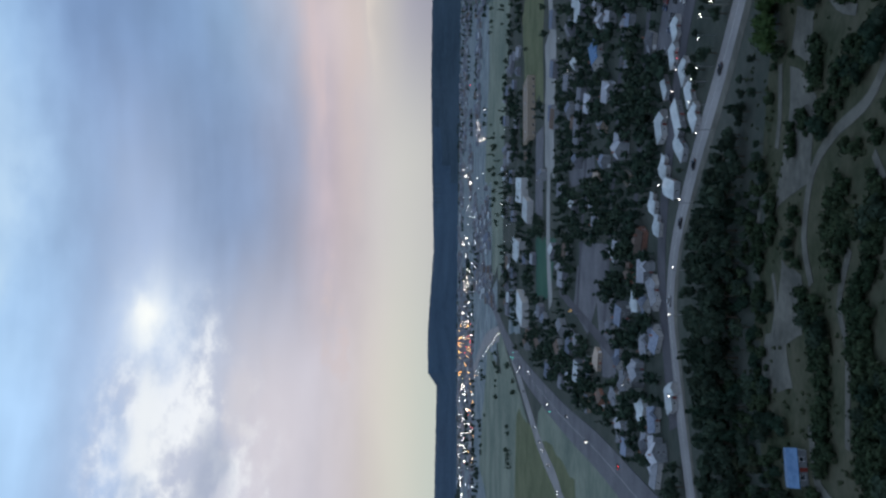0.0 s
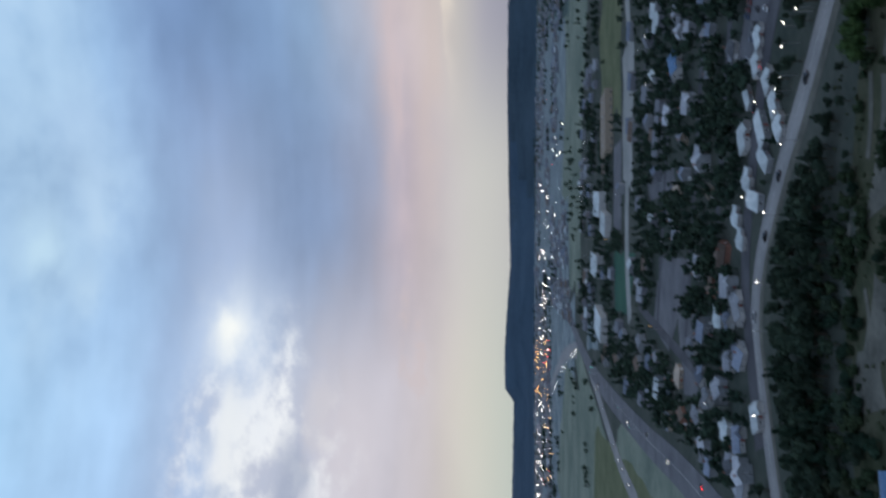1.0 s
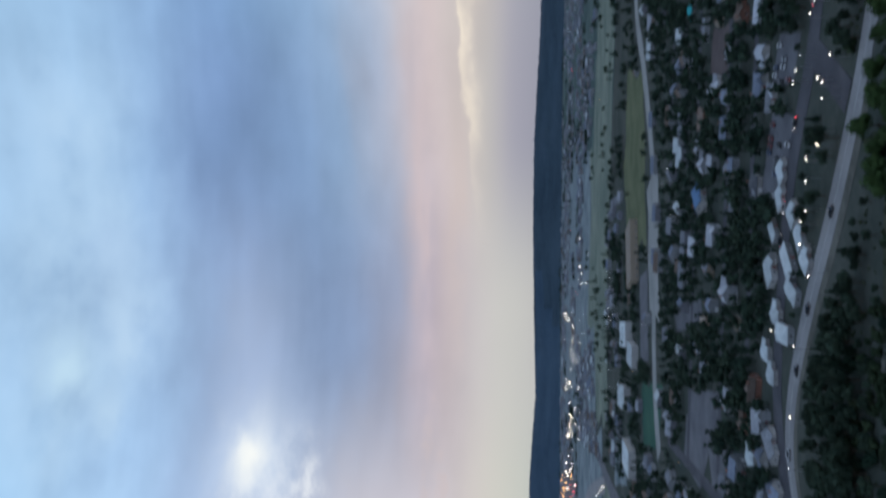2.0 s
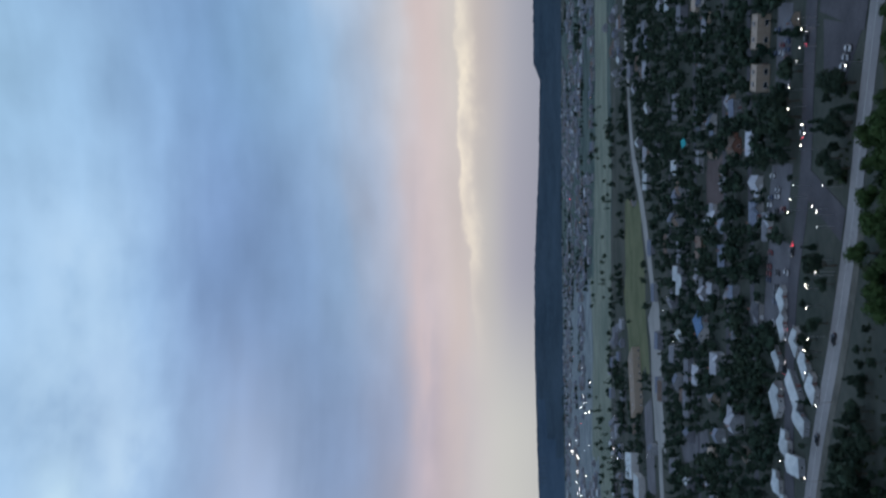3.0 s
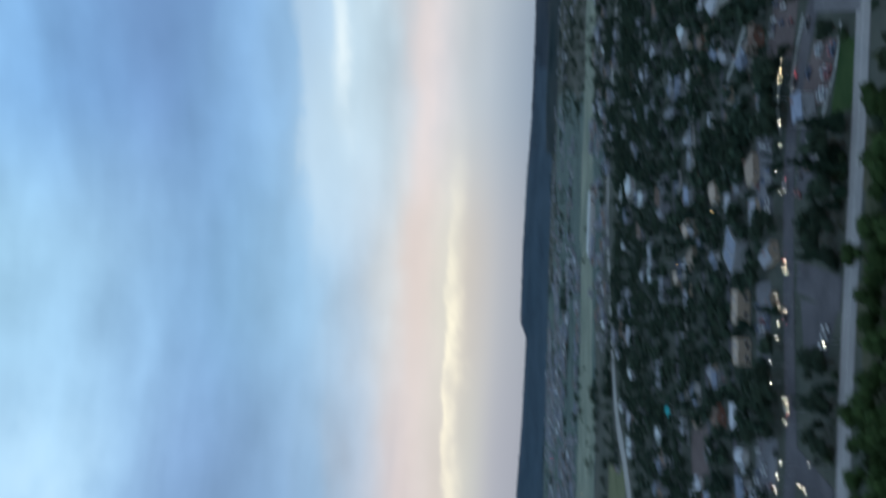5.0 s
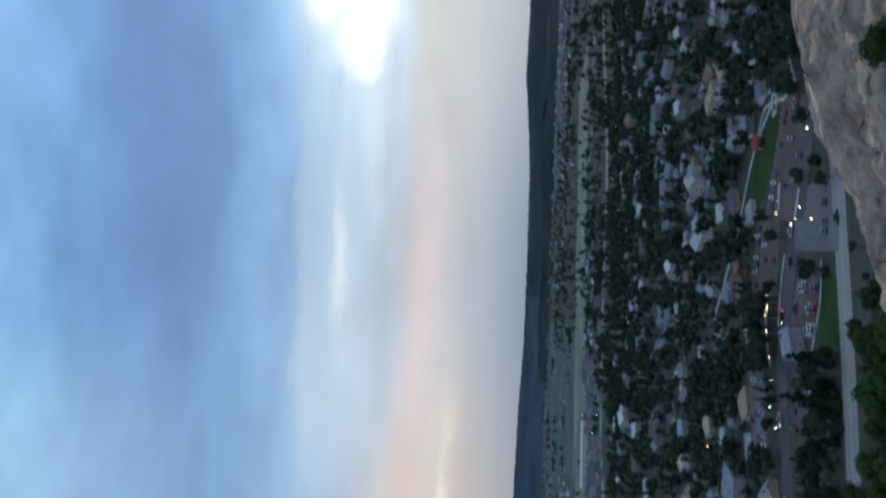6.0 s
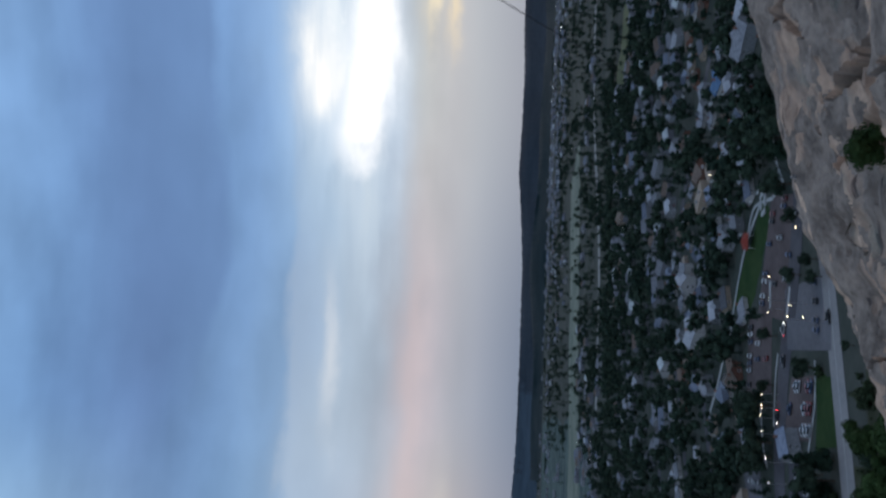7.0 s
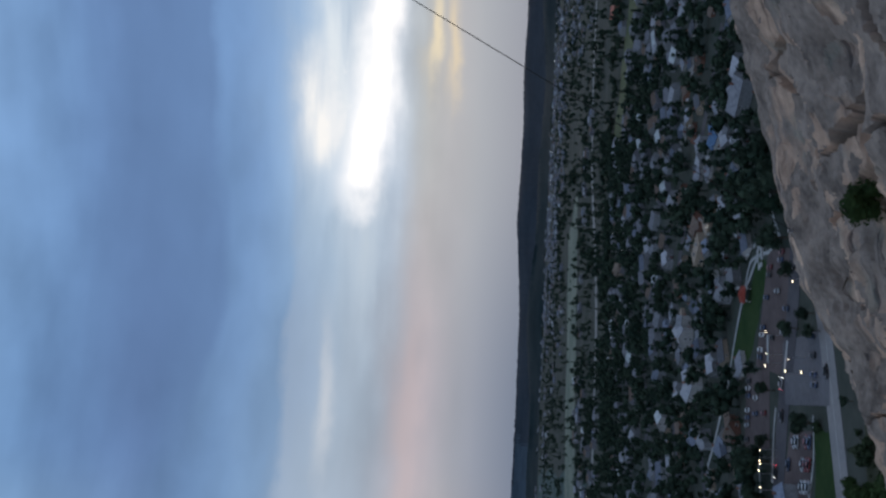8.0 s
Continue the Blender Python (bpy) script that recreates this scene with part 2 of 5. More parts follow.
# ---- materials ----
def mat(name, a, b, scale=0.3, rough=0.85, bump=0.3, fine=4.0, vary=0.0, metal=0.0, spec=0.06):
    """Two base colours mixed by coarse and fine noise over object space, with relief; vary: brightness change from thing to thing."""
    m = bpy.data.materials.new(name)
    m.use_nodes = True
    N, L = m.node_tree.nodes, m.node_tree.links
    p = N["Principled BSDF"]
    p.inputs["Roughness"].default_value, p.inputs["Metallic"].default_value = rough, metal
    p.inputs["Specular IOR Level"].default_value = spec
    tc = N.new("ShaderNodeTexCoord")
    n1, n2 = N.new("ShaderNodeTexNoise"), N.new("ShaderNodeTexNoise")
    n1.inputs["Scale"].default_value, n1.inputs["Detail"].default_value = scale, 5
    n2.inputs["Scale"].default_value, n2.inputs["Detail"].default_value = scale * fine, 4
    L.new(tc.outputs["Object"], n1.inputs["Vector"]), L.new(tc.outputs["Object"], n2.inputs["Vector"])
    add = N.new("ShaderNodeMath")
    add.operation = "MULTIPLY_ADD"
    add.inputs[1].default_value = 0.5
    L.new(n2.outputs["Fac"], add.inputs[0]), L.new(n1.outputs["Fac"], add.inputs[2])
    r = N.new("ShaderNodeMapRange")
    r.inputs[1].default_value, r.inputs[2].default_value = 0.55, 0.95
    L.new(add.outputs[0], r.inputs[0])
    mix = N.new("ShaderNodeMix")
    mix.data_type = "RGBA"
    mix.inputs[6].default_value, mix.inputs[7].default_value = (*a, 1), (*b, 1)
    L.new(r.outputs[0], mix.inputs[0])
    out = mix.outputs[2]
    if vary:
        info = N.new("ShaderNodeObjectInfo")
        hsv = N.new("ShaderNodeHueSaturation")
        mr = N.new("ShaderNodeMapRange")
        mr.inputs[3].default_value, mr.inputs[4].default_value = 1 - vary, 1 + vary
        L.new(info.outputs["Random"], mr.inputs[0]), L.new(mr.outputs[0], hsv.inputs["Value"])
        L.new(out, hsv.inputs["Color"])
        out = hsv.outputs[0]
    L.new(out, p.inputs["Base Color"])
    if bump:
        bp = N.new("ShaderNodeBump")
        bp.inputs["Strength"].default_value, bp.inputs["Distance"].default_value = bump, 0.3 / max(scale, 0.05) * 0.05
        L.new(add.outputs[0], bp.inputs["Height"]), L.new(bp.outputs[0], p.inputs["Normal"])
    return m


def lit(name, colour, strength):
    m = bpy.data.materials.new(name)
    m.use_nodes = True
    p = m.node_tree.nodes["Principled BSDF"]
    p.inputs["Base Color"].default_value = (*colour, 1)
    p.inputs["Emission Color"].default_value = (*colour, 1)
    p.inputs["Emission Strength"].default_value = strength
    return m


M = {
    "ground": mat("ground", (.038, .048, .040), (.078, .082, .070), 0.02, 0.95, 0.2, 12),
    "meadow": mat("meadow", (.105, .130, .105), (.21, .23, .178), 0.012, 0.95, 0.2, 10),
    "olive": mat("olive_grass", (.085, .10, .055), (.140, .145, .083), 0.03, 0.95, 0.2, 8),
    "teal": mat("teal_turf", (.03, .08, .06), (.05, .11, .075), 0.03, 0.95, 0.2, 8),
    "lawn": mat("lawn", (.018, .042, .014), (.036, .062, .022), 0.06, 0.95, 0.2, 6),
    "soil": mat("bare_soil", (.075, .074, .064), (.145, .138, .118), 0.08, 0.95, 0.4, 6),
    "brown": mat("brown_lot", (.088, .068, .066), (.132, .104, .100), 0.05, 0.95, 0.3, 8),
    "gravel": mat("gravel", (.21, .21, .20), (.31, .30, .285), 0.03, 0.95, 0.3, 20),
    "road": mat("old_concrete_road", (.19, .182, .182), (.275, .262, .258), 0.05, 0.85, 0.1, 14),
    "asphalt": mat("asphalt", (.055, .053, .060), (.098, .094, .102), 0.06, 0.8, 0.1, 14),
    "worn": mat("worn_asphalt", (.095, .093, .102), (.155, .150, .160), 0.05, 0.85, 0.1, 12),
    "concrete": mat("concrete", (.27, .28, .28), (.42, .42, .41), 0.15, 0.85, 0.1, 8),
    "paint": mat("road_paint", (.30, .30, .28), (.42, .42, .40), 0.6, 0.7, 0.0),
        "rockgrey": mat("weathered_sandstone", (.13, .105, .09), (.33, .265, .22), 0.5, 0.95, 0.9, 6),
    # distance haze is mixed into the blue of these three hill colours
    "hill": mat("haze_tinted_hill", (.020, .039, .056), (.040, .065, .088), 0.004, 0.95, 0.3, 8),
    "hazehill": mat("haze_pale_hill", (.026, .050, .078), (.046, .078, .112), 0.004, 0.95, 0.3, 8),
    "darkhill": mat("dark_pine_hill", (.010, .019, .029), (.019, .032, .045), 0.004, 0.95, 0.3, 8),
    "slope": mat("dry_slope_grass", (.034, .042, .023), (.082, .079, .054), 0.07, 0.95, 0.4, 7),
    # haze over the distance is put into both valley grasses' paler, bluer colours
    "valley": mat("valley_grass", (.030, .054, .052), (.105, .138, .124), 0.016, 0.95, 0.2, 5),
    "pale": mat("hazed_dry_valley_grass", (.090, .118, .128), (.235, .265, .272), 0.02, 0.95, 0.2, 5),
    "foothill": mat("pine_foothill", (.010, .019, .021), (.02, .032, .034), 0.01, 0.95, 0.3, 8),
    "bark": mat("bark", (.05, .04, .03), (.10, .08, .06), 3, 0.95, 0.5),
    "leaf": mat("leaves", (.020, .035, .025), (.046, .065, .042), 0.5, 0.8, 0.2, 6, 0.35),
    "leaflight": mat("light_leaves", (.026, .050, .018), (.055, .088, .030), 0.5, 0.8, 0.2, 6, 0.25),
    "pine": mat("pine_needles", (.014, .03, .02), (.03, .05, .032), 0.6, 0.85, 0.2, 6, 0.3),
    "sage": mat("scrub_leaves", (.04, .055, .03), (.085, .095, .06), 0.8, 0.9, 0.2, 6, 0.3),
    "glass": mat("window_glass", (.02, .025, .03), (.04, .045, .05), 1, 0.1, 0.0, 4, 0, 0, 0.6),
    "white": mat("white_paint", (.62, .63, .64), (.78, .78, .77), 0.5, 0.7, 0.05),
    "metal": mat("galvanised_steel", (.25, .26, .27), (.4, .4, .41), 2, 0.45, 0.05, 4, 0, 0.8),
    "tyre": mat("rubber", (.015, .015, .016), (.03, .03, .03), 4, 0.9, 0.1),
    "rust": mat("red_roof", (.20, .035, .025), (.30, .07, .05), 0.6, 0.7, 0.1),
    "tealroof": mat("teal_cover", (.02, .28, .30), (.05, .38, .38), 0.8, 0.6, 0.05),
    "cable": mat("dark_cable", (.03, .03, .03), (.05, .05, .05), 3, 0.7, 0.0),
    "lamp": lit("warm_lamp", (1.0, .74, .45), 13.0),
    "lampwhite": lit("white_lamp", (1.0, .88, .74), 13.0),
    "tail": lit("red_lamp", (1.0, .04, .05), 7.0),
    "orange": lit("orange_lamp", (1.0, .45, .12), 10.0),
    "green": lit("green_signal", (.1, 1.0, .7), 5.0),
}
ROOFS = [mat("slate_blue_shingles", (.115, .135, .18), (.205, .225, .27), 0.7, 0.85, 0.4, 5, 0.5),
         mat("grey_shingles", (.14, .145, .165), (.25, .255, .275), 0.7, 0.85, 0.4, 5, 0.5),
         mat("pale_grey_shingles", (.24, .25, .275), (.38, .385, .41), 0.7, 0.85, 0.4, 5, 0.5),
         mat("brown_shingles", (.11, .08, .065), (.19, .145, .12), 0.7, 0.85, 0.4, 5, 0.5),
         mat("tan_shingles", (.24, .19, .15), (.33, .27, .22), 0.7, 0.85, 0.4, 5, 0.5),
         mat("blue_metal_roof", (.07, .13, .23), (.12, .20, .32), 0.4, 0.5, 0.1, 4, 0.15)]
MEMBRANE = mat("pale_roof_membrane", (.36, .395, .405), (.52, .55, .555), 0.2, 0.8, 0.15, 6, 0.15)
WALLS = [mat("white_siding", (.36, .355, .345), (.5, .49, .47), 0.8, 0.8, 0.1, 4, 0.2),
         mat("tan_stucco", (.30, .24, .18), (.40, .33, .26), 0.6, 0.9, 0.2, 4, 0.2),
         mat("grey_siding", (.20, .21, .22), (.30, .31, .32), 0.8, 0.8, 0.1, 4, 0.25),
         mat("brick_red", (.20, .10, .075), (.30, .16, .12), 0.9, 0.9, 0.2, 5, 0.25)]


# ---- building helpers ----
def terrain(x, y):
    r = math.hypot(x, y)
    if r >= 250:
        return 0.0
    k = 1 - r / 250
    return 93.3 * k ** 2.6 + 0.8 * min(1, k * 4) * (noise.noise(Vector((x / 45, y / 45, 3.1)))) * min(1, r / 60)


def mesh_of(name, bm, material):
    me = bpy.data.meshes.new(name)
    bm.to_mesh(me)
    bm.free()
    for m in (material if isinstance(material, (list, tuple)) else (material,)):
        me.materials.append(m)
    return me


def part(name, bm, material, parent=None, label="", at=None):
    """One mesh object under a thing or a part; bm may be mesh data shared with alike parts."""
    me = mesh_of(name, bm, material) if isinstance(bm, bmesh.types.BMesh) else bm
    ob = new(name, me)
    if parent is not None:
        ob.parent = parent
    if at is not None:
        ob.matrix_basis = at
    return tagged(ob, label)


def box(bm, x0, y0, z0, x1, y1, z1, bev=0.0):
    r = bmesh.ops.create_cube(bm, size=1, matrix=Matrix.LocRotScale(((x0 + x1) / 2, (y0 + y1) / 2, (z0 + z1) / 2), None, (x1 - x0, y1 - y0, z1 - z0)))
    if bev:
        es = {e for v in r["verts"] for e in v.link_edges}
        bmesh.ops.bevel(bm, geom=list(es), offset=bev, segments=1, affect="EDGES")
    return bm


def raw(name, verts, faces, material, smooth=False):
    me = bpy.data.meshes.new(name)
    me.from_pydata([tuple(v) for v in verts], [], [tuple(f) for f in faces])
    me.materials.append(material)
    if smooth:
        me.polygons.foreach_set("use_smooth", [True] * len(me.polygons))
    me.update()
    return me


KEEP = []   # segments (x0, y0, x1, y1, half width) that stay free of houses and trees
AREAS = []  # polygons that stay free


def ribbon(name, pts, width, material, lift, label, kind="structure", step=6.0, keep=True):
    """A road surface of some thickness that lies on the ground along a smooth line."""
    v = [Vector((x, y)) for x, y in pts]
    line = []
    for i in range(len(v) - 1):
        p0, p1, p2, p3 = v[max(i - 1, 0)], v[i], v[i + 1], v[min(i + 2, len(v) - 1)]
        n = max(2, int((p2 - p1).length / step))
        for k in range(n):
            s = k / n
            line.append(0.5 * (2 * p1 + (p2 - p0) * s + (2 * p0 - 5 * p1 + 4 * p2 - p3) * s * s + (3 * p1 - p0 - 3 * p2 + p3) * s ** 3))
    line.append(v[-1])
    verts, faces = [], []
    for i, p in enumerate(line):
        d = (line[min(i + 1, len(line) - 1)] - line[max(i - 1, 0)]).normalized()
        side = Vector((d.y, -d.x))
        for k in (-0.5, -0.25, 0, 0.25, 0.5):
            q = p + side * width * k
            verts.append((q.x, q.y, terrain(q.x, q.y) + lift))
        for k in (-0.5, 0.5):
            q = p + side * (width * k)
            verts.append((q.x, q.y, terrain(q.x, q.y) - 0.4))
    for i in range(len(line) - 1):
        a, b = i * 7, i * 7 + 7
        for k in range(4):
            faces.append((a + k, a + k + 1, b + k + 1, b + k))
        faces.append((a + 5, a, b, b + 5)), faces.append((a + 4, a + 6, b + 6, b + 4))
    ob = new(name, raw(name, verts, faces, material))
    if keep:
        for i in range(0, len(line) - 1, 2):
            a, b = line[i], line[min(i + 2, len(line) - 1)]
            KEEP.append((a.x, a.y, b.x, b.y, width / 2))
    return tagged(ob, label, name.split(".")[0].replace("_", " "), kind=kind), line


def patch(name, corners, material, lift, label, wob=0.0, keep=True, n=14):
    """A surface between four corners, lying on the ground, with a wavering edge."""
    c = [Vector(p) for p in corners]
    verts, faces = [], []
    for i in range(n + 1):
        for j in range(n + 1):
            s, t = i / n, j / n
            p = (c[0] * (1 - s) + c[1] * s) * (1 - t) + (c[3] * (1 - s) + c[2] * s) * t
            if wob:
                e = min(1.0, 2.5 * max(abs(s - .5), abs(t - .5)) - 0.25)
                q = Vector((p.x / (wob * 4), p.y / (wob * 4), lift * 9))
                p = p + Vector((noise.noise(q), noise.noise(q + Vector((9, 4, 2))))) * wob * 1.6 * max(0, e)
            verts.append((p.x, p.y, terrain(p.x, p.y) + lift))
    for i in range(n):
        for j in range(n):
            a = i * (n + 1) + j
            faces.append((a, a + 1, a + n + 2, a + n + 1))
    # a skirt gives the surface its thickness
    rim = [i * (n + 1) for i in range(n + 1)] + [n * (n + 1) + j for j in range(1, n + 1)] + [i * (n + 1) + n for i in range(n - 1, -1, -1)] + list(range(n - 1, 0, -1))
    base = len(verts)
    for k in rim:
        x, y, z = verts[k]
        verts.append((x, y, z - lift - 0.2))
    for k in range(len(rim)):
        k2 = (k + 1) % len(rim)
        faces.append((rim[k], rim[k2], base + k2, base + k))
    if keep:
        AREAS.append([tuple(p) for p in corners])
    me = raw(name, verts, faces, material)
    bm = bmesh.new()
    bm.from_mesh(me)
    bmesh.ops.recalc_face_normals(bm, faces=bm.faces)
    if sum(f.normal.z for f in bm.faces) < 0:
        bmesh.ops.reverse_faces(bm, faces=bm.faces)
    bm.to_mesh(me)
    bm.free()
    return tagged(new(name, me), label, name.split(".")[0].replace("_", " "), kind="structure")


def inside(x, y, poly):
    ok = False
    for i in range(len(poly)):
        (x0, y0), (x1, y1) = poly[i], poly[i - 1]
        if (y0 > y) != (y1 > y) and x < (x1 - x0) * (y - y0) / (y1 - y0) + x0:
            ok = not ok
    return ok


SPOTS = []  # x, y, radius of things already standing


def clear_of(x, y, segs, r):
    """Is (x, y) more than r away from every road strip?"""
    x0, y0, x1, y1, w = segs
    dx, dy = x1 - x0, y1 - y0
    k = np.clip(((x - x0) * dx + (y - y0) * dy) / np.maximum(1e-6, dx * dx + dy * dy), 0, 1)
    return bool(np.all(np.hypot(x - x0 - k * dx, y - y0 - k * dy) > w + r))


def free(x, y, r, fields=True):
    if not clear_of(x, y, np.array(KEEP).T, r):
        return False
    if fields and any(inside(x, y, a) for a in AREAS):
        return False
    return all((x - a) ** 2 + (y - b) ** 2 > (r + c) ** 2 for a, b, c in SPOTS)


OPEN_ROADS, OPEN_SPOTS = [], []  # streets and roofs that no tall tree stands in front of, as seen from the butte


def hides(x, y, high):
    for k in (.0, .2, .4, .6, .8, 1.0):
        f = 1 + k * high / (95 - high)
        if not clear_of(x * f, y * f, OPEN_ROADS[0], 1.2 if high < 9 else 2.0):
            return True
        if k < .8 and any((x * f - a) ** 2 + (y * f - b) ** 2 < c * c for a, b, c in OPEN_SPOTS):
            return True
        if k < .5 and any(inside(x * f, y * f, a) for a in AREAS):
            return True
    return False


# ---- ground, hills ----
radii = [0.0] + [2.0 + 4 * i for i in range(64)] + [262, 280, 310, 350, 400, 470, 560, 680, 850, 1100, 1500, 2100, 3000, 4000, 4950]
SEG = 180
verts, faces = [(0, 0, terrain(0, 0.01))], []
for r in radii[1:]:
    for k in range(SEG):
        a = 2 * math.pi * k / SEG
        x, y = r * math.sin(a), r * math.cos(a)
        verts.append((x, y, terrain(x, y)))
for k in range(SEG):
    faces.append((0, 1 + (k + 1) % SEG, 1 + k))
for i in range(len(radii) - 2):
    for k in range(SEG):
        a, b = 1 + i * SEG + k, 1 + i * SEG + (k + 1) % SEG
        faces.append((a, b, b + SEG, a + SEG))
me = raw("ground", verts, faces, M["ground"], True)
me.materials.append(M["slope"])
me.polygons.foreach_set("material_index", [1 if p.center.length < 262 and p.center.xy.length < 246 + 14 * noise.noise(p.center / 30) else 0 for p in me.polygons])
tagged(new("ground", me), "dark grassy ground of the valley and the butte's slope", "ground", kind="structure")


def hills(name, a0, a1, r0, r1, r2, top, rough, label, material):
    """A wooded ridge across the skyline; top: its crest's height at an azimuth."""
    verts, faces = [], []
    step = 0.08
    tips = random.Random(17)
    n = int((a1 - a0) / step)
    prof = [(r0, 0.0), (r0 * .7 + r1 * .3, .22), (r0 * .4 + r1 * .6, .62), (r0 * .15 + r1 * .85, .9), (r1, 1.0), (r1 * .5 + r2 * .5, .8), (r2, 0.0)]
    for i in range(n + 1):
        d = a0 + i * step
        a = radians(d)
        t = top(d)
        for j, (r, f) in enumerate(prof):
            rr = r * (1 + 0.03 * noise.noise(Vector((d / 5, j, 1.5))))
            z = t * f * (1 + 0.25 * noise.noise(Vector((d / 3, j * .7, 7)) ) * (1 - f) * 2)
            if f > .5:
                z += rough * (noise.fractal(Vector((d * 2.2, j * 3, 0)), 1.0, 2.0, 4) + .5 * noise.noise(Vector((d * 8.3, j * 5, 3))))
            if f == 1:
                z += rough * tips.uniform(-.2, .9) * (1.6 if d > 38 else .5)  # tree tops
            verts.append((rr * math.sin(a), rr * math.cos(a), z if f else -2))
    m = len(prof)
    for i in range(n):
        for j in range(m - 1):
            k = i * m + j
            faces.append((k, k + 1, k + m + 1, k + m))
    return tagged(new(name, raw(name, verts, faces, material, True)), label, "hill", kind="structure")


SKYLINE = ((-60, .0), (-16, -.1), (-9.2, -.18), (-8.3, .4), (-5.6, .44), (-3, .3), (0, .1), (5, .24), (11, .36), (17, .33), (20.7, .17), (24, .0), (29.6, -.12), (30.6, .28), (35.6, .27), (40.6, .12),
           (44, -.08), (50, -.14), (56, -.12), (59, .03), (62.4, .3), (65.5, .2), (69, .14), (72, .25), (76, .16), (90, .3), (125, .2))


def crest(d):
    """Skyline in metres above the valley: nearly level mesas with a few steps."""
    e = float(np.interp(d, [p[0] for p in SKYLINE], [p[1] for p in SKYLINE])) - .02
    return 95 + 4600 * math.tan(radians(e))


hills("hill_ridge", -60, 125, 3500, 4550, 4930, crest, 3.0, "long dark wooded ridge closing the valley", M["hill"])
# painted-in haze bluer on western woods, darker pines east, one running into the other
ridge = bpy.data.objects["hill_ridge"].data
ridge.materials.append(M["hazehill"])
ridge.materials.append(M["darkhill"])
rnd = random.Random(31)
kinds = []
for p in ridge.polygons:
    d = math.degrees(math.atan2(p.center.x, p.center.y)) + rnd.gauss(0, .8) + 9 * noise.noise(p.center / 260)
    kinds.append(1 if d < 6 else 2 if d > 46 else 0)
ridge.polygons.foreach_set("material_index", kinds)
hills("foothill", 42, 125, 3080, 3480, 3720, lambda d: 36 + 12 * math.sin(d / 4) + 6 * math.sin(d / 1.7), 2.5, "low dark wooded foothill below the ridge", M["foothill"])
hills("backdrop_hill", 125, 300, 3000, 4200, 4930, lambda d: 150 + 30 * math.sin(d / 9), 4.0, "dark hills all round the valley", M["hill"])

# ---- fields, lots, roads ----
def sector(a0, a1, r0, r1):
    return [(r * math.sin(radians(a)), r * math.cos(radians(a))) for a, r in ((a0, r1), (a1, r1), (a1, r0), (a0, r0))]


# far valley floor, with the distance haze in its colour
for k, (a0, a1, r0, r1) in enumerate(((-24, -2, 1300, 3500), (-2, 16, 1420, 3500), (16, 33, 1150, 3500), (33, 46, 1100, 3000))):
    patch("valley_grass", sector(a0, a1, r0, r1), M["pale" if k < 2 else "valley"], .008 + .003 * k, "pale haze-tinted grey-green grassland of the valley floor", 30, False)
patch("meadow", [(460, 1553), (-36, 1396), (-30, 1165), (367, 1240)], M["meadow"], .026, "grey-green meadow beyond the town", 14)
patch("meadow", [(130, 1640), (620, 1330), (500, 1030), (95, 1187)], M["meadow"], .032, "grey-green meadow beyond the town", 14)
patch("meadow", [(560, 1330), (1000, 1150), (860, 960), (500, 1080)], M["meadow"], .038, "dull green meadow with dark hedges", 14)
patch("meadow", [(-169, 1482), (-440, 1742), (-443, 1000), (-190, 800)], M["meadow"], .044, "green embankment inside the highway ramp", 8)
patch("meadow", [(900, 1250), (1500, 800), (1330, 640), (820, 1010)], M["meadow"], .050, "dull green pasture at the valley's edge", 14)
patch("meadow", [(-112, 380), (-330, 440), (-470, 1000), (-140, 760)], M["meadow"], .02, "green slope west of the highway", 8)
patch("meadow", [(-126, 1290), (-116, 1212), (-178, 805), (-234, 1067)], M["meadow"], .030, "green wedge between the highway's arms", 5)
patch("valley_grass", [(-51, 1071), (-46, 940), (-93, 935), (-106, 1069)], M["pale"], .036, "pale haze-tinted grassland beside the highway", 6, False)
patch("field", [(349, 884), (232, 932), (199, 756), (291, 751)], M["olive"], .05, "yellow-green grass field by the gravel strip", 6)
patch("field", [(265, 937), (158, 900), (132, 748), (213, 752)], M["olive"], .055, "dry olive grass field", 6)
patch("field", [(862, 346), (795, 320), (775, 182), (840, 187)], M["olive"], .05, "dry olive grass field", 6)
patch("field", [(-150, 560), (-240, 560), (-330, 980), (-180, 960)], M["olive"], .045, "mown verge beside the highway", 6)
patch("field", [(12, 791), (-41, 788), (-41, 692), (10, 661)], M["teal"], .06, "dark teal sports turf", 3)
patch("gravel_yard", [(70, 735), (185, 735), (180, 672), (60, 680)], M["gravel"], .065, "pale gravel strip by the railway", 6)
patch("brown_field", [(202, 449), (178, 462), (160, 417), (182, 405)], M["brown"], .05, "brown grass infield among the trees", 3)
patch("lawn", [(303, 168), (313, 228), (288, 212), (287, 166)], M["lawn"], .05, "bright green lawn along the pale path", 2)
patch("lawn", [(214, 182), (200, 200), (188, 187), (204, 172)], M["lawn"], .05, "green lawn beside the hill road", 2)
LOTS = [([(279, 206), (293, 160), (261, 142), (248, 187)], "brown"), ([(232, 198), (215, 183), (204, 201), (225, 222)], "brown"), ([(246, 193), (257, 179), (230, 154), (213, 169)], "worn"),
        ([(271, 243), (288, 215), (264, 196), (246, 219)], "brown"), ([(255, 269), (226, 285), (211, 267), (238, 252)], "worn")]
